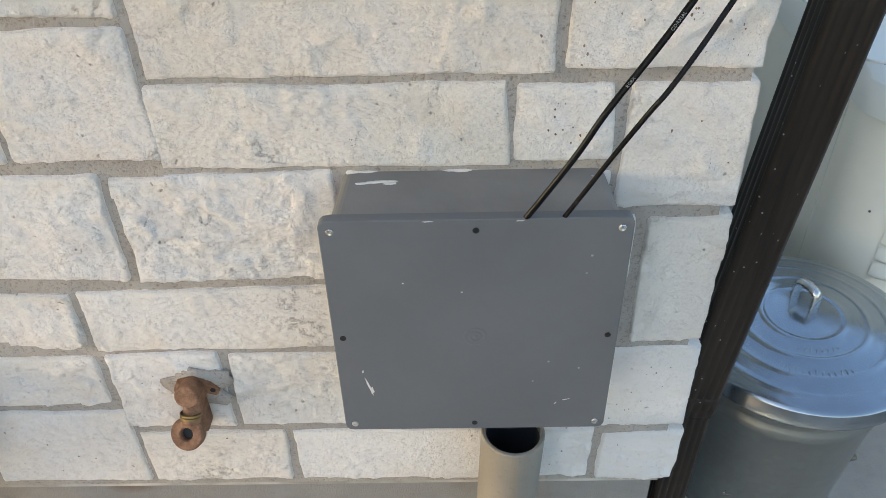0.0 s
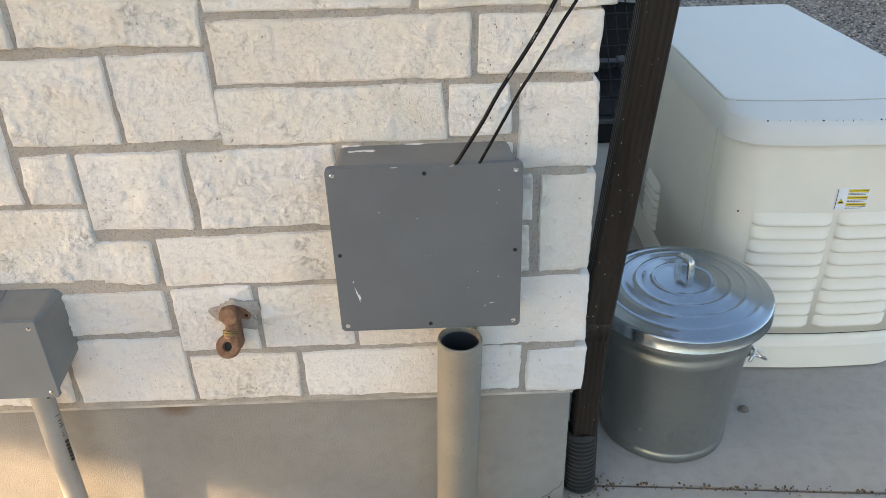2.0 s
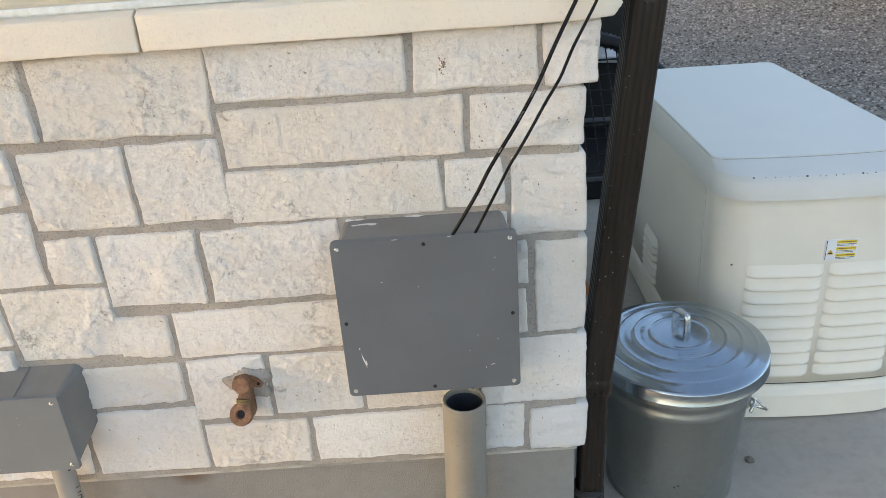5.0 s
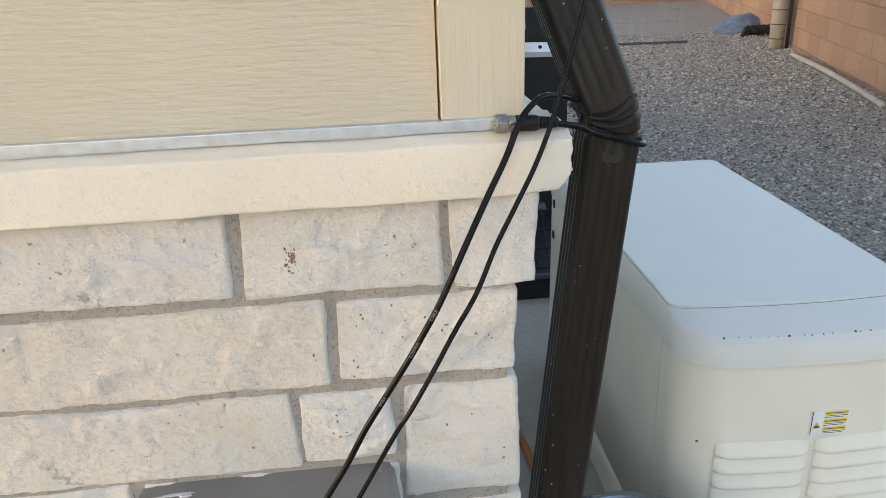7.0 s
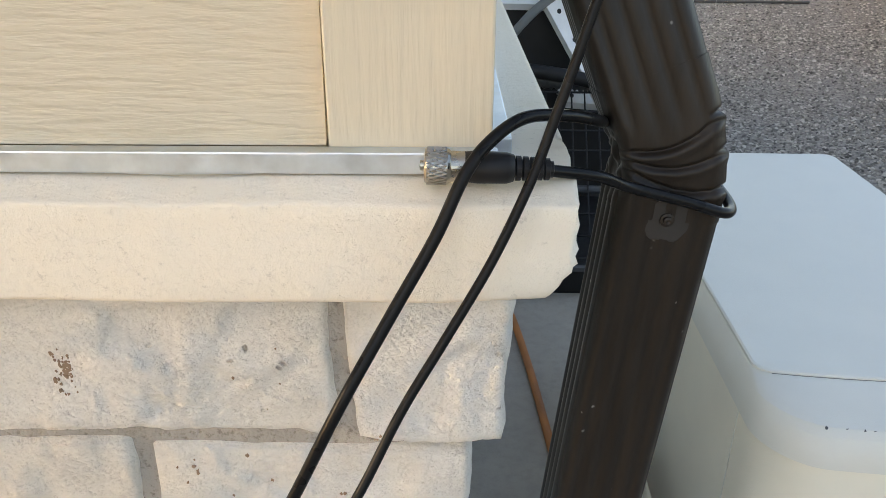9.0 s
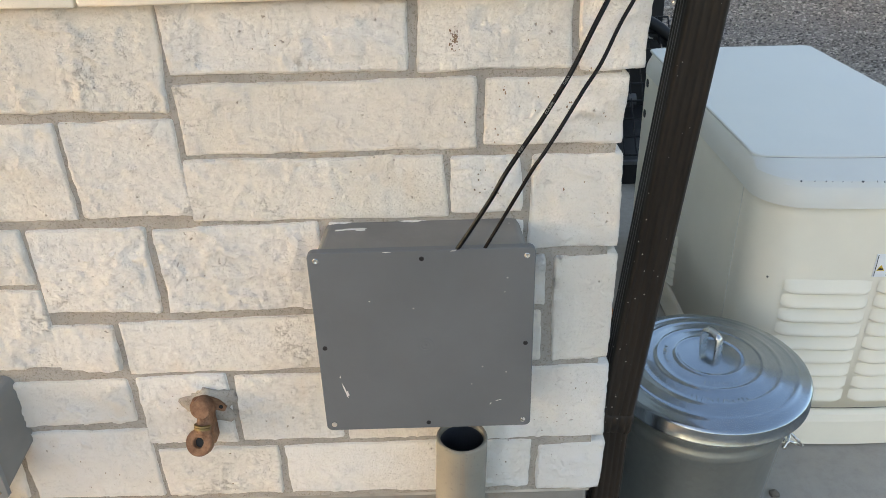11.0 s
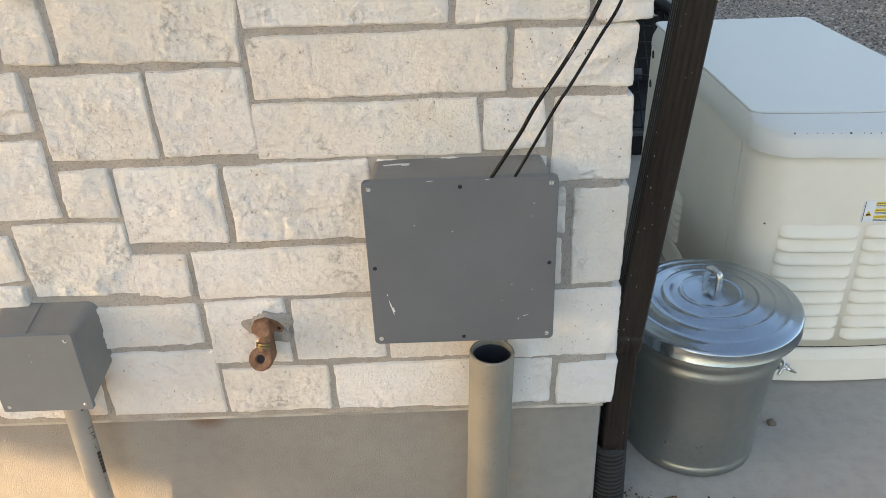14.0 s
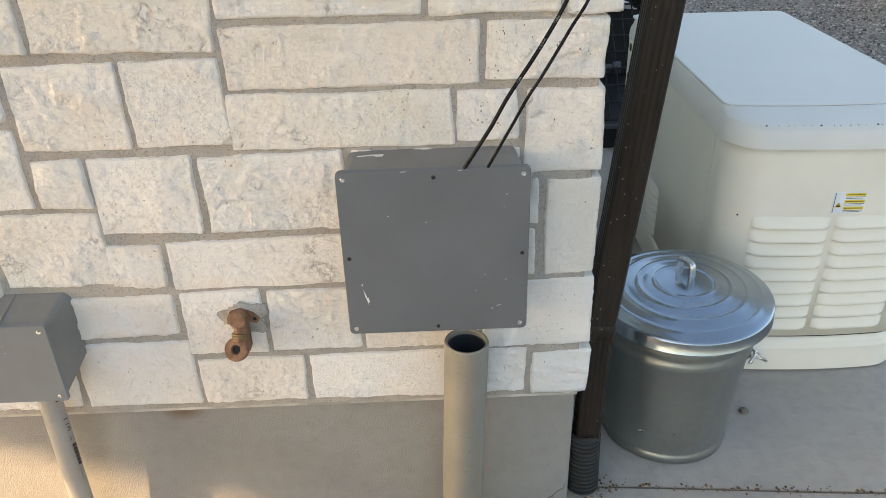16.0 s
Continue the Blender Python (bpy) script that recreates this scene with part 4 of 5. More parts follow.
    while z > 0.0:
        prof += [(0.040, z), (0.0405, z - 0.005), (0.033, z - 0.0075), (0.033, z - 0.0115)]
        z -= 0.0135
    hold(ds, part("drain_boot", lathe([(0.030, 0.192), (0.034, 0.194)] + [(r * 1.04, h) for r, h in prof] + [(0.034, -0.05)], (0.4825, 0.074, 0.0), (-0.03, 0, 1), 36), DUSTY, None, "black corrugated drain pipe stub"))


def cables():
    c1 = thing("coaxial_cable", "black coaxial cable looped round the downspout with a silver plug", "cable", (0.165, -0.12, 0.985))
    way = [(0.165, -0.0875, 0.950), (0.168, -0.0960, 0.982), (0.174, -0.100, 0.991), (0.221, -0.100, 1.066), (0.250, -0.098, 1.118), (0.295, -0.093, 1.186), (0.323, -0.090, 1.232), (0.342, -0.087, 1.266), (0.370, -0.078, 1.322),
           (0.397, -0.057, 1.366), (0.421, -0.042, 1.406), (0.436, -0.032, 1.437), (0.450, -0.021, 1.453), (0.470, -0.006, 1.462), (0.497, 0.012, 1.458), (0.518, 0.034, 1.449), (0.528, 0.070, 1.438), (0.540, 0.118, 1.425), (0.578, 0.130, 1.405),
           (0.603, 0.108, 1.398), (0.6105, 0.060, 1.391), (0.603, 0.031, 1.391), (0.574, 0.026, 1.4005), (0.537, 0.020, 1.412), (0.515, 0.007, 1.4235), (0.480, -0.007, 1.4325)]
    hold(c1, part("sheath", tube(spline(way, 8), 0.0036, 14), CABLE, None, "", True))
    d = Vector((1, 0.02, -0.035)).normalized()
    o = Vector((0.4140, -0.0115, 1.4362))
    hold(c1, part("plug", lathe([(0.0, -0.0025), (0.0028, -0.002), (0.003, 0.0), (0.0092, 0.0005), (0.0098, 0.0015), (0.0098, 0.013), (0.0092, 0.0145), (0.0086, 0.015), (0.0086, 0.0225), (0.0076, 0.0235), (0, 0.024)], o, d, 36), NICKEL, None, "nickel-plated screw-on plug"))
    for k in range(26):
        for twist in (0.35, -0.35):
            a = 2 * math.pi * k / 26
            u, w = frame_at(d)
            p, m, q = [o + d * h + 0.0101 * (math.cos(a + twist * f) * u + math.sin(a + twist * f) * w) for h, f in ((0.0018, 0), (0.0072, 0.5), (0.0125, 1))]
            hold(c1, part("knurl", tube([p, m, q], 0.00055, 4), NICKEL))
    hold(c1, part("boot", lathe([(0.0, 0.022), (0.0084, 0.022), (0.0092, 0.030), (0.0088, 0.046), (0.0076, 0.050), (0.0, 0.051)], o, d, 28), BLACK, None, "black moulded strain relief", True))
    for k in range(5):
        hold(c1, part("boot_ring", lathe([(0.0045, 0.0), (0.0070 - 0.0002 * k, 0.0004), (0.0070 - 0.0002 * k, 0.0030), (0.0045, 0.0034)], o + d * (0.0508 + 0.0040 * k), d, 24), BLACK))
    hold(c1, part("boot_core", lathe([(0.0052, 0.049), (0.0046, 0.072), (0.0, 0.073)], o, d, 20), BLACK))
    # printed marking along the sheath
    line = spline(way, 8)
    for text, at in (("RG8X", 0.175), ("COAXIAL", 0.212), ("CABLE", 0.252)):
        i = int(at * len(line))
        p, q = line[i], line[i + 4]
        run = (q - p).normalized()
        face = (Vector((0.42, -0.42, 1.57)) - p).normalized()
        face = (face - run * face.dot(run)).normalized()
        m = Matrix((run, face.cross(run), face)).transposed().to_4x4()
        m.translation = p + face * 0.0036 - face.cross(run) * 0.0014
        hold(c1, lettering(text, 0.0048, m, INKW, depth=0.0001))

    c2 = thing("coaxial_cable", "thin black cable rising from the box past the ledge", "cable", (0.211, -0.12, 0.985))
    way = [(0.210, -0.0875, 0.950), (0.212, -0.0960, 0.982), (0.216, -0.100, 0.990), (0.257, -0.115, 1.074), (0.282, -0.131, 1.130), (0.298, -0.133, 1.156), (0.323, -0.125, 1.194), (0.352, -0.110, 1.237), (0.378, -0.095, 1.272),
           (0.403, -0.077, 1.318), (0.427, -0.063, 1.356), (0.451, -0.049, 1.395), (0.470, -0.037, 1.434), (0.481, -0.029, 1.463), (0.497, -0.020, 1.512), (0.516, -0.010, 1.580), (0.545, 0.000, 1.75), (0.56, 0.01, 2.0), (0.57, 0.02, 2.66)]
    hold(c2, part("sheath", tube(spline(way, 8), 0.0028, 14), CABLE, None, "", True))


downspout()
cables()

# ---------------------------------------------------------------- dustbin


def dustbin():
    cx, cy = 0.760, 0.303
    can = thing("dustbin", "galvanised steel dustbin with a domed lid, standing on the slab", "dustbin", (cx, cy, 0.0))
    prof = [(0.0, 0.014), (0.150, 0.014), (0.155, 0.002), (0.170, 0.0), (0.174, 0.004), (0.174, 0.022), (0.1710, 0.026), (0.1695, 0.034), (0.180, 0.20), (0.1885, 0.318), (0.1935, 0.328), (0.1955, 0.338),
            (0.1925, 0.349), (0.1895, 0.356), (0.1890, 0.362), (0.1940, 0.372), (0.1945, 0.380), (0.1905, 0.390), (0.1915, 0.398), (0.195, 0.412), (0.199, 0.416), (0.199, 0.421), (0.194, 0.422), (0.19, 0.40)]
    bm = lathe(prof, (cx, cy, 0), (0, 0, 1), 96)
    for v in bm.verts:
        k = 1 + 0.035 * max(0.0, v.co.z) / 0.42
        v.co.x, v.co.y = cx + (v.co.x - cx) * k, cy + (v.co.y - cy) * k
    hold(can, part("body", bm, GALV, None, "", True))
    lid = [(0.2140, -0.007), (0.2158, -0.0055), (0.2158, -0.003), (0.2148, -0.002), (0.2150, 0.027), (0.2130, 0.031), (0.2080, 0.0335)]
    for k in range(1, 61):
        r = 0.208 * (1 - k / 60)
        h = 0.0335 + 0.034 * (1 - (r / 0.208) ** 2) ** 0.9
        for ring in (0.185, 0.150, 0.112, 0.072):
            h += 0.0022 * math.exp(-((r - ring) / 0.0042) ** 2)
        lid.append((max(r, 0.0), h))
    bm = lathe(lid, (0, 0, 0), (0, 0, 1), 96)
    for v in bm.verts:
        rr = math.hypot(v.co.x, v.co.y)
        v.co.x, v.co.y = v.co.x * 1.052, v.co.y * 1.052
        v.co.z += 0.0012 * noise.noise((v.co.x * 10, v.co.y * 10, 1)) * max(0.0, min(1, (0.22 - rr) / 0.05))
    lid_ob = part("lid", bm, GALV_LID_SKY, None, "slightly tilted domed lid with pressed rings", True)
    lid_ob.matrix_world = pose(cx + 0.006, cy - 0.004, 0.4175, 1.2, -1.5, 0)
    hold(can, lid_ob)
    # worn pressed marks in two arcs on the lid
    for rr, a0, a1, count, ln in ((0.150, 238, 285, 12, 0.020), (0.150, 175, 214, 10, 0.018), (0.098, 150, 196, 9, 0.013), (0.098, 246, 288, 8, 0.010)):
        for k in range(count):
            a = radians(a0 + (a1 - a0) * k / (count - 1))
            h = 0.0335 + 0.034 * (1 - (rr / 1.052 / 0.208) ** 2) ** 0.9
            bm = block(-ln / 2 * (0.6 + 0.4 * math.sin(k * 2.3) ** 2), ln / 2, -0.0014, 0.0014, -0.002, 0.0011, 0.0007, 1)
            tilt = -math.atan(2 * 0.034 * rr / 0.208 ** 2)
            m = Matrix.Rotation(a, 4, "Z") @ Matrix.Translation((rr, 0, h)) @ Matrix.Rotation(-tilt, 4, "Y") @ Matrix.Rotation(radians(18 * math.sin(k * 1.9)), 4, "Z")
            mk = part("pressed_mark", bm, GALV_LID_SKY, None, "", True)
            mk.matrix_world = lid_ob.matrix_world @ m
            hold(can, mk)
    bm = bmesh.new()
    arc = spline([(0.758, 0.339, 0.462), (0.758, 0.339, 0.500), (0.7583, 0.3375, 0.517), (0.7605, 0.332, 0.525), (0.768, 0.318, 0.5265), (0.776, 0.303, 0.522), (0.7790, 0.2975, 0.514), (0.7797, 0.296, 0.500), (0.780, 0.295, 0.462)], 5)
    arc = [p + Vector((0.004, 0.004, 0.006)) for p in arc]
    wv = Vector((0.90, 0.44, 0)) * 0.0125
    rows = []
    for i, p in enumerate(arc):
        d = (arc[min(i + 1, len(arc) - 1)] - arc[max(i - 1, 0)]).normalized()
        nrm = wv.cross(d).normalized()
        rows.append([bm.verts.new(p + wv * s + nrm * h) for s, h in ((-1, 0.002), (-0.7, -0.001), (-0.55, -0.004), (0, -0.0045), (0.55, -0.004), (0.7, -0.001), (1, 0.002), (0.6, 0.0015), (0, 0.000), (-0.6, 0.0015))])
    for a, b in zip(rows, rows[1:]):
        for k in range(10):
            bm.faces.new((a[k], a[(k + 1) % 10], b[(k + 1) % 10], b[k]))
    bmesh.ops.recalc_face_normals(bm, faces=bm.faces)
    hold(can, part("lid_handle", bm, STEEL, None, "bent bright steel strap handle", True))
    # bail on the side: riveted lug and a wire ring
    hx, hy, hz = cx + 0.188 * 0.93, cy - 0.188 * 0.37, -0.042
    for dx, dz in ((0.0, 0.0), (0.004, 0.016)):
        hold(can, part("lug", lathe([(0.0, 0.0), (0.011, 0.0), (0.011, 0.004), (0.007, 0.008), (0.0, 0.009)], (hx + dx * 0.2, hy - dx, 0.325 + dz), (0.95, -0.31, 0), 20), GALV, None, "", True))
    ring = spline([(hx + 0.004, hy - 0.02, 0.338), (hx + 0.022, hy - 0.026, 0.334), (hx + 0.052, hy - 0.012, 0.312), (hx + 0.058, hy + 0.006, 0.302), (hx + 0.046, hy + 0.022, 0.312), (hx + 0.016, hy + 0.028, 0.334), (hx + 0.002, hy + 0.026, 0.338)], 6)
    hold(can, part("bail", tube(ring, 0.0033, 10), STEEL, None, "", True))
    hold(can, part("bail_clip", tube(spline([(hx - 0.002, hy - 0.032, 0.322), (hx + 0.010, hy - 0.022, 0.338), (hx + 0.018, hy - 0.004, 0.342), (hx + 0.010, hy + 0.012, 0.330), (hx + 0.014, hy - 0.004, 0.318)], 6), 0.0042, 10), STEEL, None, "", True))
    for o in can.children:
        if o.name.split(".")[0] in ("lug", "bail", "bail_clip"):
            o.location.z += hz
    # liner edge that shows below the lid
    liner = lathe([(0.2030, 0.400), (0.2060, 0.403), (0.2070, 0.409), (0.2050, 0.420)], (cx, cy, 0), (0, 0, 1), 96)
    hold(can, part("liner_edge", liner, WHITEP, None, "white bin-liner edge under the lid", True))


dustbin()

# ---------------------------------------------------------------- standby generator
GX0, GX1, GY0, GY1 = 0.965, 1.615, 0.534, 1.890


def generator():
    g = thing("standby_generator", "cream standby generator cabinet with louvres on a concrete pad", "generator", ((GX0 + GX1) / 2, (GY0 + GY1) / 2, 0.0))
    BOW = 0.024

    def bow(x):
        """How far the bulging front stands out at x."""
        u = min(1.0, abs(x - (GX0 + GX1) / 2) / ((GX1 - GX0) / 2))
        return 0.010 - BOW * (1 - u * u)

    def hull(grow, back=0.0, front=0.0, r=0.10):
        """Outline of the cabinet: rounded corners and a front that bows out."""
        n = 16
        line = rounded(GX0 - grow, GX1 + grow, GY0 - grow - front, GY1 + grow + back, r, n)
        cut = 3 * (n + 1)
        p, q = line[cut - 1], line[cut]
        line[cut:cut] = [(p[0] + (q[0] - p[0]) * k / 12, p[1]) for k in range(1, 12)]
        mid = (GY0 + GY1) / 2
        return [(x, y + (bow(x) if y < GY0 + r + 0.02 else 0.0) * min(1.0, max(0.0, (mid - y) / (mid - GY0)))) for x, y in line]

    base = loft([(hull(-0.004, 0, 0.004, 0.12), 0.0), (hull(0.003, 0, 0.012, 0.12), 0.008), (hull(0.002, 0, 0.008, 0.12), 0.085), (hull(0.0, 0, 0.003, 0.12), 0.104), (hull(-0.004, 0, -0.001, 0.12), 0.114), (hull(-0.009, 0, -0.004, 0.12), 0.1185)])
    gap = loft([(hull(-0.009), 0.118), (hull(-0.009), 0.1262)])
    hold(g, part("seam", gap, BLACK))
    body = loft([(hull(-0.003), 0.1255), (hull(-0.0045), 0.40), (hull(-0.006), 0.70), (hull(-0.010), 0.765)])

    def ring(ix, iy, ib, r=0.10):
        return hull(0.012 - ix, ix - ib, 0.004 + ix - iy, r)

    lid = loft([(ring(0.006, 0.006, 0.006), 0.7455), (ring(0.0, 0.0, 0.0), 0.748), (ring(0.001, 0.003, 0.001), 0.767), (ring(0.003, 0.009, 0.003), 0.783), (ring(0.007, 0.018, 0.007), 0.796),
                (ring(0.012, 0.032, 0.012), 0.8065), (ring(0.015, 0.060, 0.015, 0.09), 0.8120), (ring(0.019, 0.100, 0.019, 0.08), 0.8180), (ring(0.026, 0.135, 0.026, 0.07), 0.8225)])
    lb = part("base", base, CREAM)
    bd = part("body", body, CREAM, None, "", True)
    ld = part("lid", lid, LIDTOP, None, "pale roof lid with folded edges", True)
    ld.data.set_sharp_from_angle(angle=radians(17))
    for o in (lb, bd, ld):
        o.data.polygons[-1].use_smooth = False
    hold(g, lb, bd, ld)
    def roof(i):
        """Roof panel whose front edge bows like the cabinet."""
        line = rounded(GX0 + 0.009 + i, GX1 - 0.009 - i, GY0 + 0.134 + i, GY1 - 0.006 - i, 0.03, 8)
        p, q = line[26], line[27]
        line[27:27] = [(p[0] + (q[0] - p[0]) * k / 12, p[1]) for k in range(1, 12)]
        return [(x, y + (bow(x) if y < GY0 + 0.2 else 0.0)) for x, y in line]

    pan = loft([(roof(0.0), 0.819), (roof(0.0), 0.8252), (roof(0.004), 0.8272)])
    hold(g, part("roof_panel", pan, LIDTOP, None, "flat roof panel with a raised edge"))
    way = [(GX0 + 0.035 + (GX1 - GX0 - 0.07) * k / 24, 0, 0.8215) for k in range(25)]
    hold(g, part("roof_seam", tube([(x, GY0 + 0.1328 + bow(x), z) for x, _, z in way], 0.0016, 6), GREY_BOX))
    # dark ring put in as the shadow line below the lid's edge
    hold(g, part("lid_gap", loft([(hull(-0.0075), 0.742), (hull(-0.0075), 0.7480)]), DARKGREY))
    # paint flaked off along the fold of the lid
    rnd = random.Random(21)
    for k in range(22):
        x = 1.05 + 0.0235 * k + rnd.uniform(-0.008, 0.008)
        bm = lathe([(1.0, 0.0), (0.9, 0.0004), (0.0, 0.0005)], (0, 0, 0), (0, -0.75, 0.66), 7)
        sx, sz = rnd.uniform(0.0010, 0.0040), rnd.uniform(0.0012, 0.0042)
        y0, z0 = GY0 + 0.0145 + bow(x), 0.8058 + rnd.uniform(-0.001, 0.002)
        for v in bm.verts:
            v.co = Vector((x + v.co.x * sx * rnd.uniform(0.6, 1.2), y0 + v.co.y * sz, z0 + v.co.z * sz))
        hold(g, part("chip", bm, DARKGREY))

    # louvres: a pressed blade, bulging to its lower edge
    def blade(w):
        bm = bmesh.new()
        rows = []
        prof = [(0.0, 0.041), (0.0028, 0.035), (0.0075, 0.025), (0.0135, 0.0145), (0.0165, 0.0085), (0.0150, 0.0045), (0.0, 0.0035)]
        ends = [(0.0, 0.0), (0.007, 0.35), (0.018, 0.75), (0.034, 1.0), (w - 0.034, 1.0), (w - 0.018, 0.75), (w - 0.007, 0.35), (w, 0.0)]
        for x, s in ends:
            rows.append([bm.verts.new((x, -d * s, 0.004 * (1 - s) + h * (0.88 + 0.12 * s))) for d, h in prof])
        for a, b in zip(rows, rows[1:]):
            for k in range(len(prof) - 1):
                bm.faces.new((a[k], a[k + 1], b[k + 1], b[k]))
        bmesh.ops.recalc_face_normals(bm, faces=bm.faces)
        me = bpy.data.meshes.new("louvre")
        bm.to_mesh(me)
        bm.free()
        me.materials.append(CREAM)
        me.polygons.foreach_set("use_smooth", [True] * len(me.polygons))
        return me

    me = blade(0.219)
    for col in (1.049, 1.283):
        for k in range(9):
            o = new("louvre", me)
            o.location = (col, GY0 + 0.0030 + bow(col), 0.497 - 0.0432 * k)
            o.rotation_euler.z = math.atan2(bow(col + 0.219) - bow(col), 0.219)
            hold(g, o)
    side = blade(0.20)
    for k in range(6):
        o = new("louvre", side)
        o.matrix_world = pose(GX0 + 0.0042, 1.38, 0.286 - 0.031 * k, 0, 0, -90)
        hold(g, o)
    hold(g, part("lock", lathe([(0.019, 0.0), (0.019, 0.003), (0.016, 0.004), (0.0155, 0.002), (0.010, 0.001), (0, 0.001)], (1.455, GY0 + 0.0055 + bow(1.455), 0.708), (0.06, -1, 0), 28), BLACK, None, "black recessed lock", True))
    # squared rear corner with two dark knock-outs
    hold(g, part("rear_panel", block(GX0 + 0.006, GX0 + 0.30, GY1 - 0.13, GY1 - 0.003, 0.1265, 0.746, 0.012), CREAM))
    for z in (0.70, 0.575):
        hold(g, part("knock_out", lathe([(0.017, 0.0), (0.017, 0.002), (0.0, 0.002)], (GX0 + 0.0058, GY1 - 0.055, z), (-1, 0, 0), 20), BLACK))
    # warning label
    lab = part("warning_label", block(1.2375, 1.3185, GY0 + 0.0028, GY0 + 0.0045, 0.5485, 0.6135), WHITEP, None, "white and yellow warning label")
    hold(g, lab)
    tri = bmesh.new()
    y = GY0 + 0.0022
    vs = [tri.verts.new(p) for p in ((1.2430, y, 0.5665), (1.2610, y, 0.5665), (1.2520, y, 0.5835))]
    tri.faces.new(vs)
    bmesh.ops.solidify(tri, geom=tri.faces[:], thickness=0.0004)
    hold(g, part("warning_triangle", tri, YELLOW))
    hold(g, part("print_bar", block(1.2470, 1.2570, y - 0.0004, y, 0.5690, 0.5730), INK), part("print_bar", block(1.2400, 1.2413, y - 0.0003, y + 0.0004, 0.5505, 0.6115), INK))
    for k, z in enumerate((0.6055, 0.5845, 0.5635)):
        hold(g, part("yellow_strip", block(1.2655, 1.3155, y - 0.0001, y + 0.0004, z - 0.0045, z + 0.0045), YELLOW))
        hold(g, part("print_bar", block(1.2685, 1.3125, y - 0.0005, y - 0.0001, z - 0.0007, z + 0.0007), INK))
        for j in range(2):
            hold(g, part("print_bar", block(1.2665, 1.3145 - 0.006 * j, y - 0.0001, y + 0.0004, z - 0.0078 - 0.004 * j, z - 0.0066 - 0.004 * j), INK))
    hold(g, part("panel_seam", block(GX0 + 0.0034, GX0 + 0.0048, 0.700, 0.7012, 0.128, 0.742), LIDTOP))
    for o in g.children:
        if o.name.split(".")[0] in ("warning_label", "warning_triangle", "print_bar", "yellow_strip"):
            for v in o.data.vertices:
                v.co.x = 1.262 + (v.co.x - 1.2375) * 1.135
                v.co.y += bow(1.308) + 0.0008
    # small bolt on the cabinet's corner
    hold(g, part("rivet", lathe([(0.003, 0), (0.0025, 0.0015), (0, 0.002)], (1.012, GY0 + 0.022, 0.535), (-0.3, -0.95, 0), 12), DARKGREY))
    return g


gen = generator()
bpy.context.view_layer.update()
gen.matrix_world = Matrix.Translation(gen.location) @ Matrix.Rotation(radians(-1.6), 4, "Z")

# ---------------------------------------------------------------- equipment behind the corner


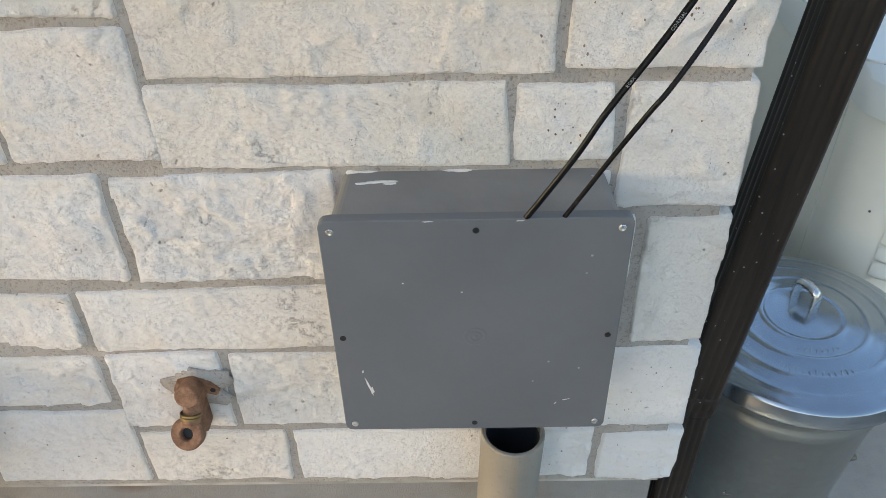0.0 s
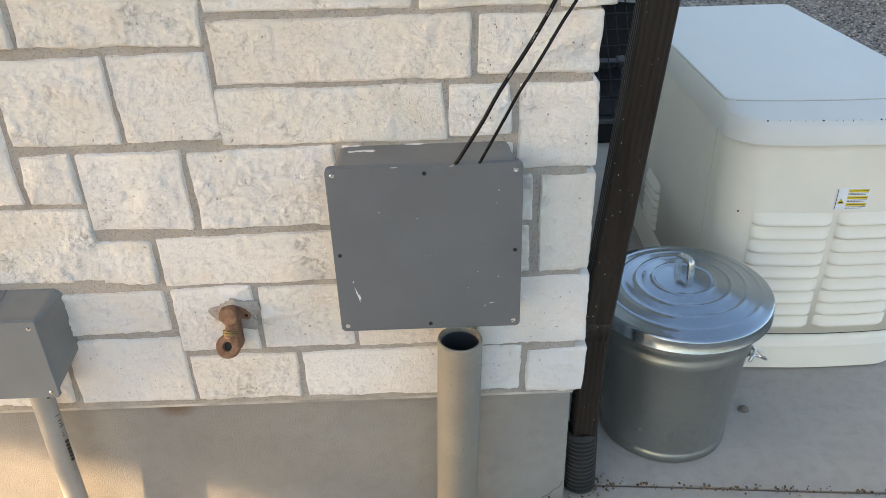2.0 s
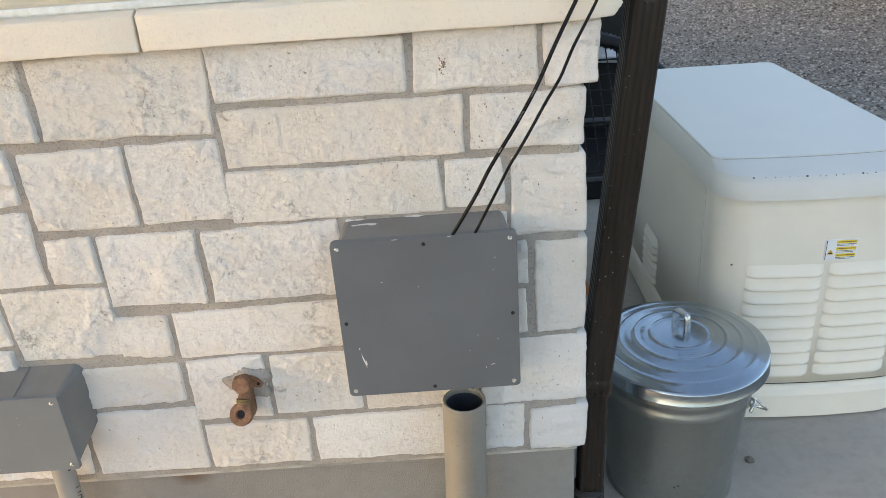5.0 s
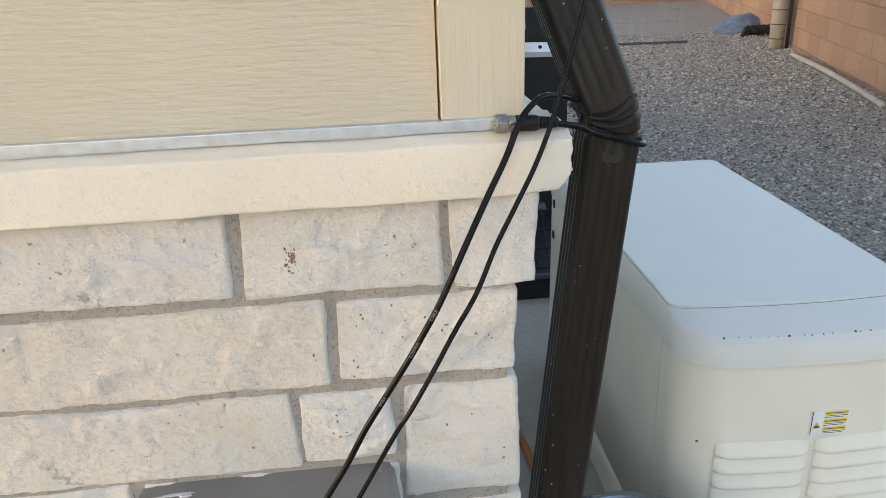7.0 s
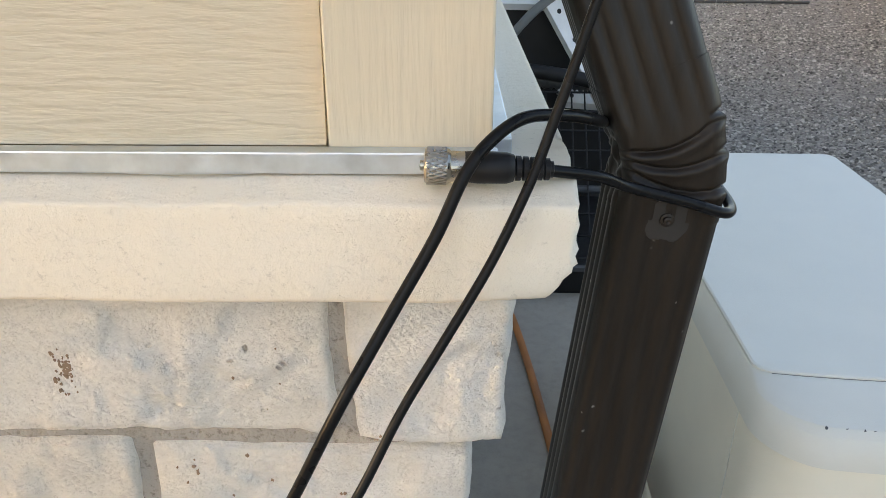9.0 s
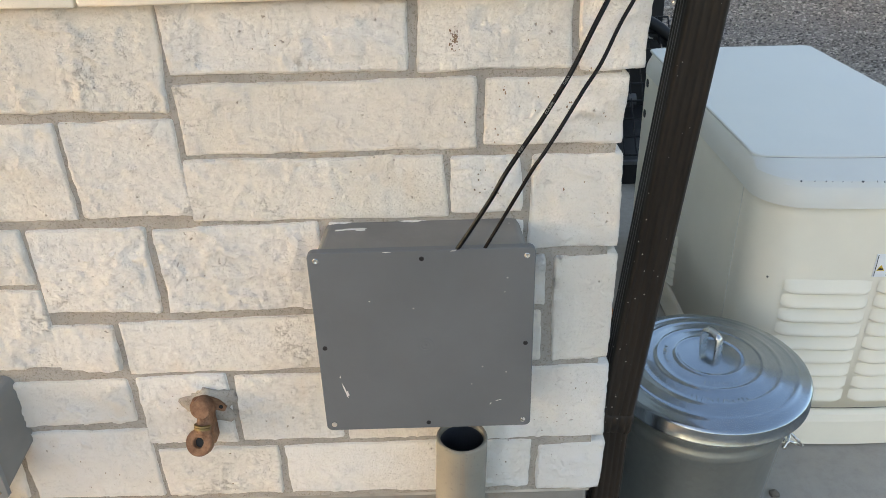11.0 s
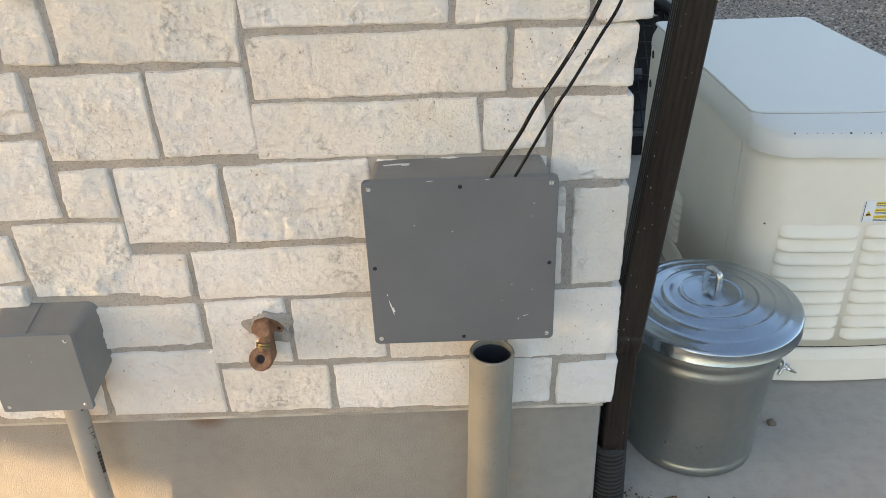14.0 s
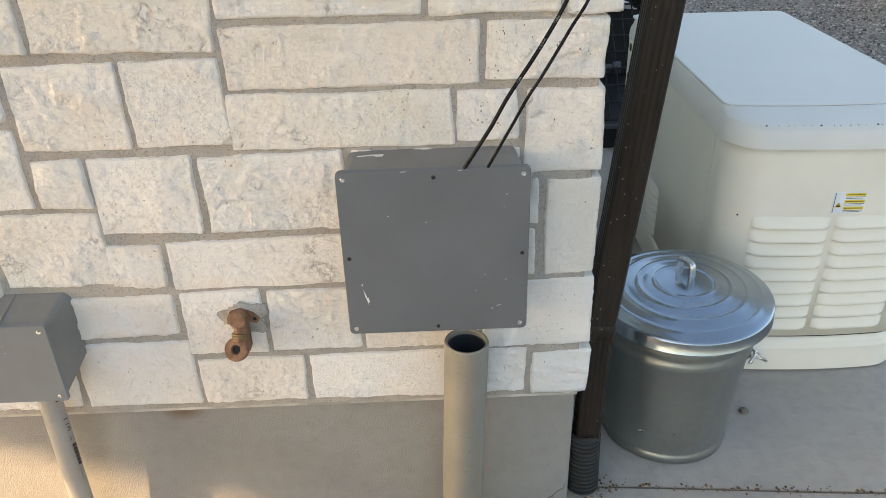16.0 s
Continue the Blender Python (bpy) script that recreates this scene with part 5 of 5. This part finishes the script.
def equipment():
    e = thing("equipment_frame", "dark open metal equipment frame with wire grille and slotted channels", "equipment", (0.95, 2.9, 0.0))
    hold(e, part("plinth", block(0.46, 1.45, 2.43, 3.55, 0.0, 0.10, 0.01), BLACK))
    hold(e, part("skid", block(0.46, 1.45, 2.415, 2.44, 0.100, 0.118, 0.003), DARKGREY))

    def bar(p, q, r, mat, name="rail", n=6):
        hold(e, part(name, tube([p, Vector(p).lerp(Vector(q), 0.5), q], r, n), mat))

    # grille leaning back
    for k in range(15):
        x = 0.50 + 0.062 * k
        bar((x, 2.50, 0.12), (x + 0.03, 3.15, 0.62), 0.004, BLACK, "wire")
    for k in range(9):
        t = k / 8
        bar((0.48, 2.50 + 0.65 * t, 0.12 + 0.50 * t), (1.40, 2.50 + 0.65 * t, 0.12 + 0.50 * t), 0.005, BLACK, "wire")
    hold(e, part("back_panel", block(0.46, 1.45, 3.42, 3.46, 0.1, 1.15, 0.004), BLACK))
    bar((0.55, 2.80, 0.30), (1.12, 2.78, 0.30), 0.022, DARKGREY, "pipe", 16)
    bar((1.12, 2.78, 0.30), (1.16, 2.78, 0.30), 0.034, DARKGREY, "coupling", 16)

    def channel(p, q, w, d):
        p, q = Vector(p), Vector(q)
        run = (q - p).normalized()
        face = Vector((0.0, -0.7, 0.7))
        face = (face - run * face.dot(run)).normalized()
        across = face.cross(run)
        bm = bmesh.new()
        prof = [(-w, -d), (-w, 0), (w, 0), (w, -d), (w - 0.004, -d), (w - 0.004, -0.004), (-w + 0.004, -0.004), (-w + 0.004, -d)]
        a = [bm.verts.new(p + across * s + face * h) for s, h in prof]
        b = [bm.verts.new(q + across * s + face * h) for s, h in prof]
        for k in range(8):
            bm.faces.new((a[k], a[(k + 1) % 8], b[(k + 1) % 8], b[k]))
        bm.faces.new(a), bm.faces.new(b[::-1])
        bmesh.ops.recalc_face_normals(bm, faces=bm.faces)
        ch = hold(e, part("channel", bm, WHITEP, None, "white slotted metal channel"))
        ln = (q - p).length
        for k in range(int(ln / 0.14)):
            c = p + run * (0.07 + 0.14 * k)
            hold(e, part("slot", lathe([(0.011, 0.0), (0.011, 0.0012), (0, 0.0012)], c, face, 14), BLACK))
        return ch

    channel((0.86, 3.30, 0.99), (1.16, 3.22, 0.56), 0.045, 0.04)
    channel((0.93, 3.36, 0.565), (1.40, 3.34, 0.535), 0.035, 0.05)
    channel((0.50, 3.38, 0.98), (1.40, 3.38, 0.96), 0.03, 0.04)
    hold(e, part("hose", tube(spline([(0.60, 3.18, 0.72), (0.85, 3.15, 0.70), (1.05, 3.12, 0.67), (1.30, 3.05, 0.60), (1.50, 3.0, 0.45)], 8), 0.030, 14), BLACK, None, "black insulated hose", True))
    pts = spline([(0.75, 3.25, 0.66), (1.0, 3.2, 0.655), (1.2, 3.15, 0.63), (1.42, 3.12, 0.50)], 22)
    hold(e, part("corrugated_hose", tube(pts, lambda t: 0.038 + 0.006 * math.sin(t * 2 * math.pi * 26), 14), DARKGREY, None, "dark corrugated flexible conduit", True))
    hold(e, part("hose", tube(spline([(0.62, 3.25, 0.78), (0.78, 3.2, 0.95), (0.95, 3.2, 1.05), (1.15, 3.25, 1.08)], 8), 0.02, 12), GREY_SMALL, None, "grey hose", True))

    h = thing("hose", "orange-brown hose lying along the slab", "hose", (0.70, 1.8, 0.0))
    hold(h, part("sheath", tube(spline([(0.60, 2.42, 0.014), (0.647, 2.28, 0.014), (0.690, 1.88, 0.014), (0.722, 1.40, 0.014), (0.735, 1.15, 0.014), (0.70, 0.95, 0.014)], 8), 0.014, 14), ORANGE, None, "", True))

    e.matrix_world = Matrix.Translation((0.99, 2.93, 0.0)) @ Matrix.Diagonal((1.0, 1.0, 1.13, 1))
    h.location.x += 0.027


equipment()

# ---------------------------------------------------------------- far yard


def yard():
    # wire panel on the gravel
    f = thing("wire_panel", "galvanised wire mesh fence panel standing on gravel", "fence", (4.6, 12.0, land(4.6, 12.0)))
    z0 = land(4.6, 12.0) + 0.03
    hold(f, part("bottom_rail", tube([(2.6, 12.15, z0), (4.3, 12.05, z0), (6.0, 11.93, z0)], 0.022, 8), DARKGREY))
    for k in range(20):
        x = 2.62 + 0.178 * k
        hold(f, part("wire", tube([(x, 12.0, z0), (x, 12.0, z0 + 0.7), (x, 12.0, z0 + 1.5)], 0.0035, 5), GALV))
    for k in range(8):
        hold(f, part("wire", tube([(2.6, 12.0, z0 + 0.19 * k + 0.15), (4.3, 12.0, z0 + 0.19 * k + 0.15), (6.0, 12.0, z0 + 0.19 * k + 0.15)], 0.0035, 5), GALV))
    p = thing("post", "pale plastic post with a dark cable beside the block wall", "post", (7.00, 10.85, land(7.1, 10.8)))
    zb = land(7.1, 10.8) - 0.1
    hold(p, part("tube", tube([(7.00, 10.85, zb), (7.00, 10.85, zb + 1), (7.00, 10.85, zb + 2)], 0.115, 20), PALE, None, "", True),
         part("cable", tube(spline([(7.14, 10.78, zb), (7.13, 10.77, zb + 0.8), (7.14, 10.76, zb + 2)], 5), 0.03, 8), BLACK, None, "", True))
    for k in range(3):
        hold(p, part("band", lathe([(0.116, 0), (0.119, 0.002), (0.119, 0.012), (0.116, 0.014)], (7.00, 10.85, zb + 0.25 + 0.22 * k), (0, 0, 1), 20), DARKGREY))
    t = thing("tarpaulin", "crumpled blue-grey tarpaulin heap with dark scraps by the wall", "tarpaulin", (7.6, 13.4, land(7.6, 13.4)))
    bm = bmesh.new()
    rows = []
    for j in range(13):
        rows.append([bm.verts.new((6.95 + 0.095 * i + 0.05 * j, 12.9 + 0.11 * j, land(7.5, 13) + max(0.0, 0.30 * math.exp(-((i - 6) / 5.5) ** 2 - ((j - 6) / 4) ** 2) + 0.07 * noise.noise((i * 0.6, j * 0.7, 2))))) for i in range(14)])
    for a, b in zip(rows, rows[1:]):
        for i in range(13):
            bm.faces.new((a[i], a[i + 1], b[i + 1], b[i]))
    hold(t, part("sheet", bm, TARP, None, "", True))
    for k in range(5):
        x = 7.25 + 0.10 * k
        hold(t, part("scrap", tube(spline([(x, 12.45 + 0.05 * k, land(x, 12)), (x + 0.12, 12.5, land(x, 12) + 0.16), (x + 0.3, 12.4, land(x, 12) + 0.03)], 4), 0.035, 8), BLACK, None, "", True))
    # timber and pipe lying along the foot of the block wall
    d = thing("pipe", "pale pipe lying along the foot of the block wall", "pipe", (6.2, 8.3, land(6.2, 8.3)))
    hold(d, part("tube", tube(spline([(6.72, 9.9, land(6, 9) + 0.035), (6.25, 8.2, land(6, 8) + 0.035), (5.55, 6.2, land(5.5, 6) + 0.035)], 6), 0.035, 10), PALE, None, "", True))
    # block walls
    def block_wall(name, p, q, rows_n, label):
        p, q = Vector(p), Vector(q)
        run = (q - p).normalized()
        ang = math.atan2(run.y, run.x)
        wall = part(name, block(0, (q - p).length, 0.012, 0.19, -0.3, rows_n * 0.28), BLOCK)
        wall.matrix_world = Matrix.Translation(p) @ Matrix.Rotation(ang, 4, "Z")
        tagged(wall, label, "wall", kind="structure")
        bm = block(0, 0.59, 0, 0.05, 0, 0.27, 0.006, 1)
        me = bpy.data.meshes.new("block")
        bm.to_mesh(me)
        bm.free()
        me.materials.append(BLOCK)
        for r in range(rows_n):
            for k in range(int((q - p).length / 0.6)):
                o = new("block", me)
                o.parent = wall
                o.location = (0.6 * k + (0.3 if r % 2 else 0), 0, r * 0.28)
    block_wall("wall_yard_1", (10.5, 21.0, -0.25), (4.70, 2.9, -0.25), 8, "brown split-face concrete block yard wall")
    block_wall("wall_yard_2", (-4.0, 21.2, -0.25), (10.6, 21.2, -0.25), 8, "brown split-face concrete block wall at the back")


yard()


def gravel():
    """Loose stones on the yard where it lies nearest, one mesh."""
    rnd = np.random.RandomState(3)
    ico = bmesh.new()
    bmesh.ops.create_icosphere(ico, subdivisions=1, radius=1.0)
    iv = np.array([v.co for v in ico.verts])
    it = np.array([[v.index for v in f.verts] for f in ico.faces])
    ico.free()
    V, F, n = [], [], 0
    spots = []
    for _ in range(16000):
        spots.append((rnd.uniform(1.72, 5.0), rnd.uniform(-0.5, 6.0), rnd.uniform(0.005, 0.013)))
    for _ in range(2600):
        spots.append((rnd.uniform(1.73, 2.1), rnd.uniform(0.0, 1.8), rnd.uniform(0.007, 0.024)))
    for _ in range(14000):
        spots.append((rnd.uniform(2.2, 7.0), rnd.uniform(3.0, 10.0), rnd.uniform(0.007, 0.016)))
    for _ in range(4200):
        spots.append((rnd.uniform(0.6, 3.4), rnd.uniform(3.7, 6.8), rnd.uniform(0.005, 0.013)))
    for _ in range(9000):
        spots.append((rnd.uniform(1.2, 7.6), rnd.uniform(6.5, 13.5), rnd.uniform(0.010, 0.020)))
    for x, y, r in spots:
        s = np.array([r * rnd.uniform(0.8, 1.5), r * rnd.uniform(0.7, 1.2), r * rnd.uniform(0.5, 0.9)])
        a = rnd.uniform(0, 6.28)
        p = iv * (1 + rnd.uniform(-0.22, 0.22, (len(iv), 1))) * s
        p = np.stack([p[:, 0] * math.cos(a) - p[:, 1] * math.sin(a) + x, p[:, 0] * math.sin(a) + p[:, 1] * math.cos(a) + y, p[:, 2] + land(x, y) + r * 0.25], 1)
        V.append(p), F.append(it + n)
        n += len(iv)
    me = bpy.data.meshes.new("gravel")
    me.from_pydata(np.concatenate(V).tolist(), [], np.concatenate(F).tolist())
    me.materials.append(PEBBLE)
    tagged(new("gravel", me), "loose grey and tan gravel stones", "gravel", kind="stuff")


gravel()


def rock(name, x, y, z, r, seed, label, mat=PEBBLE, flat=0.65):
    bm = bmesh.new()
    bmesh.ops.create_icosphere(bm, subdivisions=2, radius=r)
    for v in bm.verts:
        v.co *= 1 + 0.35 * noise.noise(v.co / r * 1.1 + Vector((seed, 0, 0)))
        v.co.z = max(v.co.z * flat, -r * flat * 0.6)
    ob = part(name, bm, mat)
    ob.location = (x, y, z + r * flat * 0.55)
    return tagged(ob, label, "stone")


def litter():
    rock("pebble", 1.012, 0.330, 0.0, 0.0135, 3.1, "small brown pebble lying on the slab", SOIL)
    rock("pebble", -0.105, -0.012, 0.0, 0.013, 5.2, "grey-brown pebble near the foundation", PEBBLE)
    rock("stone", 1.79, 0.68, land(1.7, 0.66), 0.055, 1.3, "pale rounded stone at the pad's edge")
    rock("stone", 1.78, 0.98, land(1.7, 0.98), 0.040, 8.3, "grey broken stone at the pad's edge")
    rock("stone", 1.74, 0.35, land(1.7, 0.35), 0.045, 4.3, "tan broken stone at the pad's edge")
    rnd = random.Random(11)
    # bits of mortar and pebbles along the foot of the wall
    for k in range(46):
        x = rnd.choice((rnd.uniform(-0.95, 0.41), rnd.gauss(0.30, 0.07)))
        y = 0.022 - abs(rnd.gauss(0, 0.030))
        if (x - 0.157) ** 2 + (y + 0.055) ** 2 < 0.057 ** 2 or x > 0.415 or (x + 0.764) ** 2 + (y + 0.034) ** 2 < 0.032 ** 2:
            continue
        rock("pebble", x, y, 0.0, rnd.uniform(0.0025, 0.0065), k * 1.7, "tiny stone chip at the foot of the wall", rnd.choice((PEBBLE, MORTAR, WALK)))
    # leaf and bark bits on the walk
    bm = bmesh.new()
    for k in range(420):
        x, y = rnd.uniform(-1.4, -0.15), rnd.uniform(-0.6, 0.02)
        if rnd.random() < max(0.0, (x + 0.55) * 1.8):
            continue
        ln, wd, a, h = rnd.uniform(0.003, 0.013), rnd.uniform(0.0012, 0.004), rnd.uniform(0, 6.28), rnd.uniform(0.001, 0.003)
        c, s = math.cos(a), math.sin(a)
        lo = [bm.verts.new((x + (u * ln * c - v * wd * s) / 2, y + (u * ln * s + v * wd * c) / 2, 0.0005)) for u, v in ((-1, 0), (-0.3, -1), (0.6, -0.8), (1, 0.1), (0.2, 1))]
        hi = [bm.verts.new((q.co.x, q.co.y, h + 0.0012 * rnd.random())) for q in lo]
        bm.faces.new(hi)
        for i in range(5):
            bm.faces.new((lo[i], lo[(i + 1) % 5], hi[(i + 1) % 5], hi[i]))
    tagged(part("leaf_litter", bm, LITTER), "scattered brown leaf and bark bits on the walk", "leaf litter", kind="stuff")
    bm = bmesh.new()
    for k in range(160):
        x = rnd.uniform(-1.5, -0.2) if k % 3 else rnd.uniform(-0.2, 0.42)
        y = 0.029 - abs(rnd.gauss(0, 0.014))
        r = rnd.uniform(0.001, 0.0035)
        q = bmesh.ops.create_icosphere(bm, subdivisions=1, radius=r)
        for v in q["verts"]:
            v.co += Vector((x, y, r * 0.5))
    # dirt and grit washed into the slab joints and round the drain
    for k in range(420):
        if k % 3 == 0:
            x, y = 0.429 + rnd.gauss(0, 0.006), rnd.uniform(-0.6, 0.03)
        elif k % 3 == 1:
            x = rnd.uniform(0.43, 1.5)
            y = 0.074 - 0.083 * (x - 0.434) + rnd.gauss(0, 0.007)
        else:
            x, y = 0.49 + rnd.gauss(0, 0.045), 0.06 + rnd.gauss(0, 0.035)
            if (x - 0.483) ** 2 + (y - 0.074) ** 2 < 0.042 ** 2 or (y > 0.02 and x < 0.446):
                continue
        r = rnd.uniform(0.0012, 0.0042)
        q = bmesh.ops.create_icosphere(bm, subdivisions=1, radius=r)
        for v in q["verts"]:
            v.co += Vector((x, y, r * 0.4)) + Vector((rnd.uniform(-1, 1), rnd.uniform(-1, 1), 0)) * r * 0.4
    tagged(part("soil_crumbs", bm, LITTER), "crumbs of soil along the wall's foot", "soil", kind="stuff")
    leaf = thing("leaf", "curled brown dry leaf on the walk", "leaf", (-0.245, -0.16, 0.0))
    hold(leaf, part("blade", tube(spline([(-0.257, -0.180, 0.004), (-0.250, -0.165, 0.008), (-0.240, -0.150, 0.007), (-0.236, -0.140, 0.004)], 5), lambda t: 0.001 + 0.006 * math.sin(math.pi * t), 8), LITTER))
    leaf = thing("leaf", "curled brown dry leaf at the foot of the wall", "leaf", (-0.455, 0.005, 0.0))
    hold(leaf, part("blade", tube(spline([(-0.478, -0.004, 0.003), (-0.462, 0.0, 0.008), (-0.448, 0.008, 0.008), (-0.440, 0.012, 0.004)], 5), lambda t: 0.001 + 0.006 * math.sin(math.pi * t), 8), LITTER))


litter()

# unseen blocker, added out of view to keep the low sun off the wall
blocker = thing("neighbour_wall", "unseen raised wall on posts, added to shade the house", "wall", (-11.1, 10, 0))
hold(blocker, part("wall", block(-11.25, -11.0, -14.0, 40.0, 4.195, 13.0, 0.02), SIDING))
# added lower piece: shades far ground to cut its warm bounce
hold(blocker, part("lower_wall", block(-11.25, -11.0, -14.0, -5.1, -0.2, 4.196), SIDING))
for y in (0.4, 6.4, 12.4, 20.4, 30.4, 39.8):
    hold(blocker, part("post", block(-11.25, -11.0, y - 0.15, y + 0.15, -0.2, 4.196, 0.01), WHITEP))

stones()
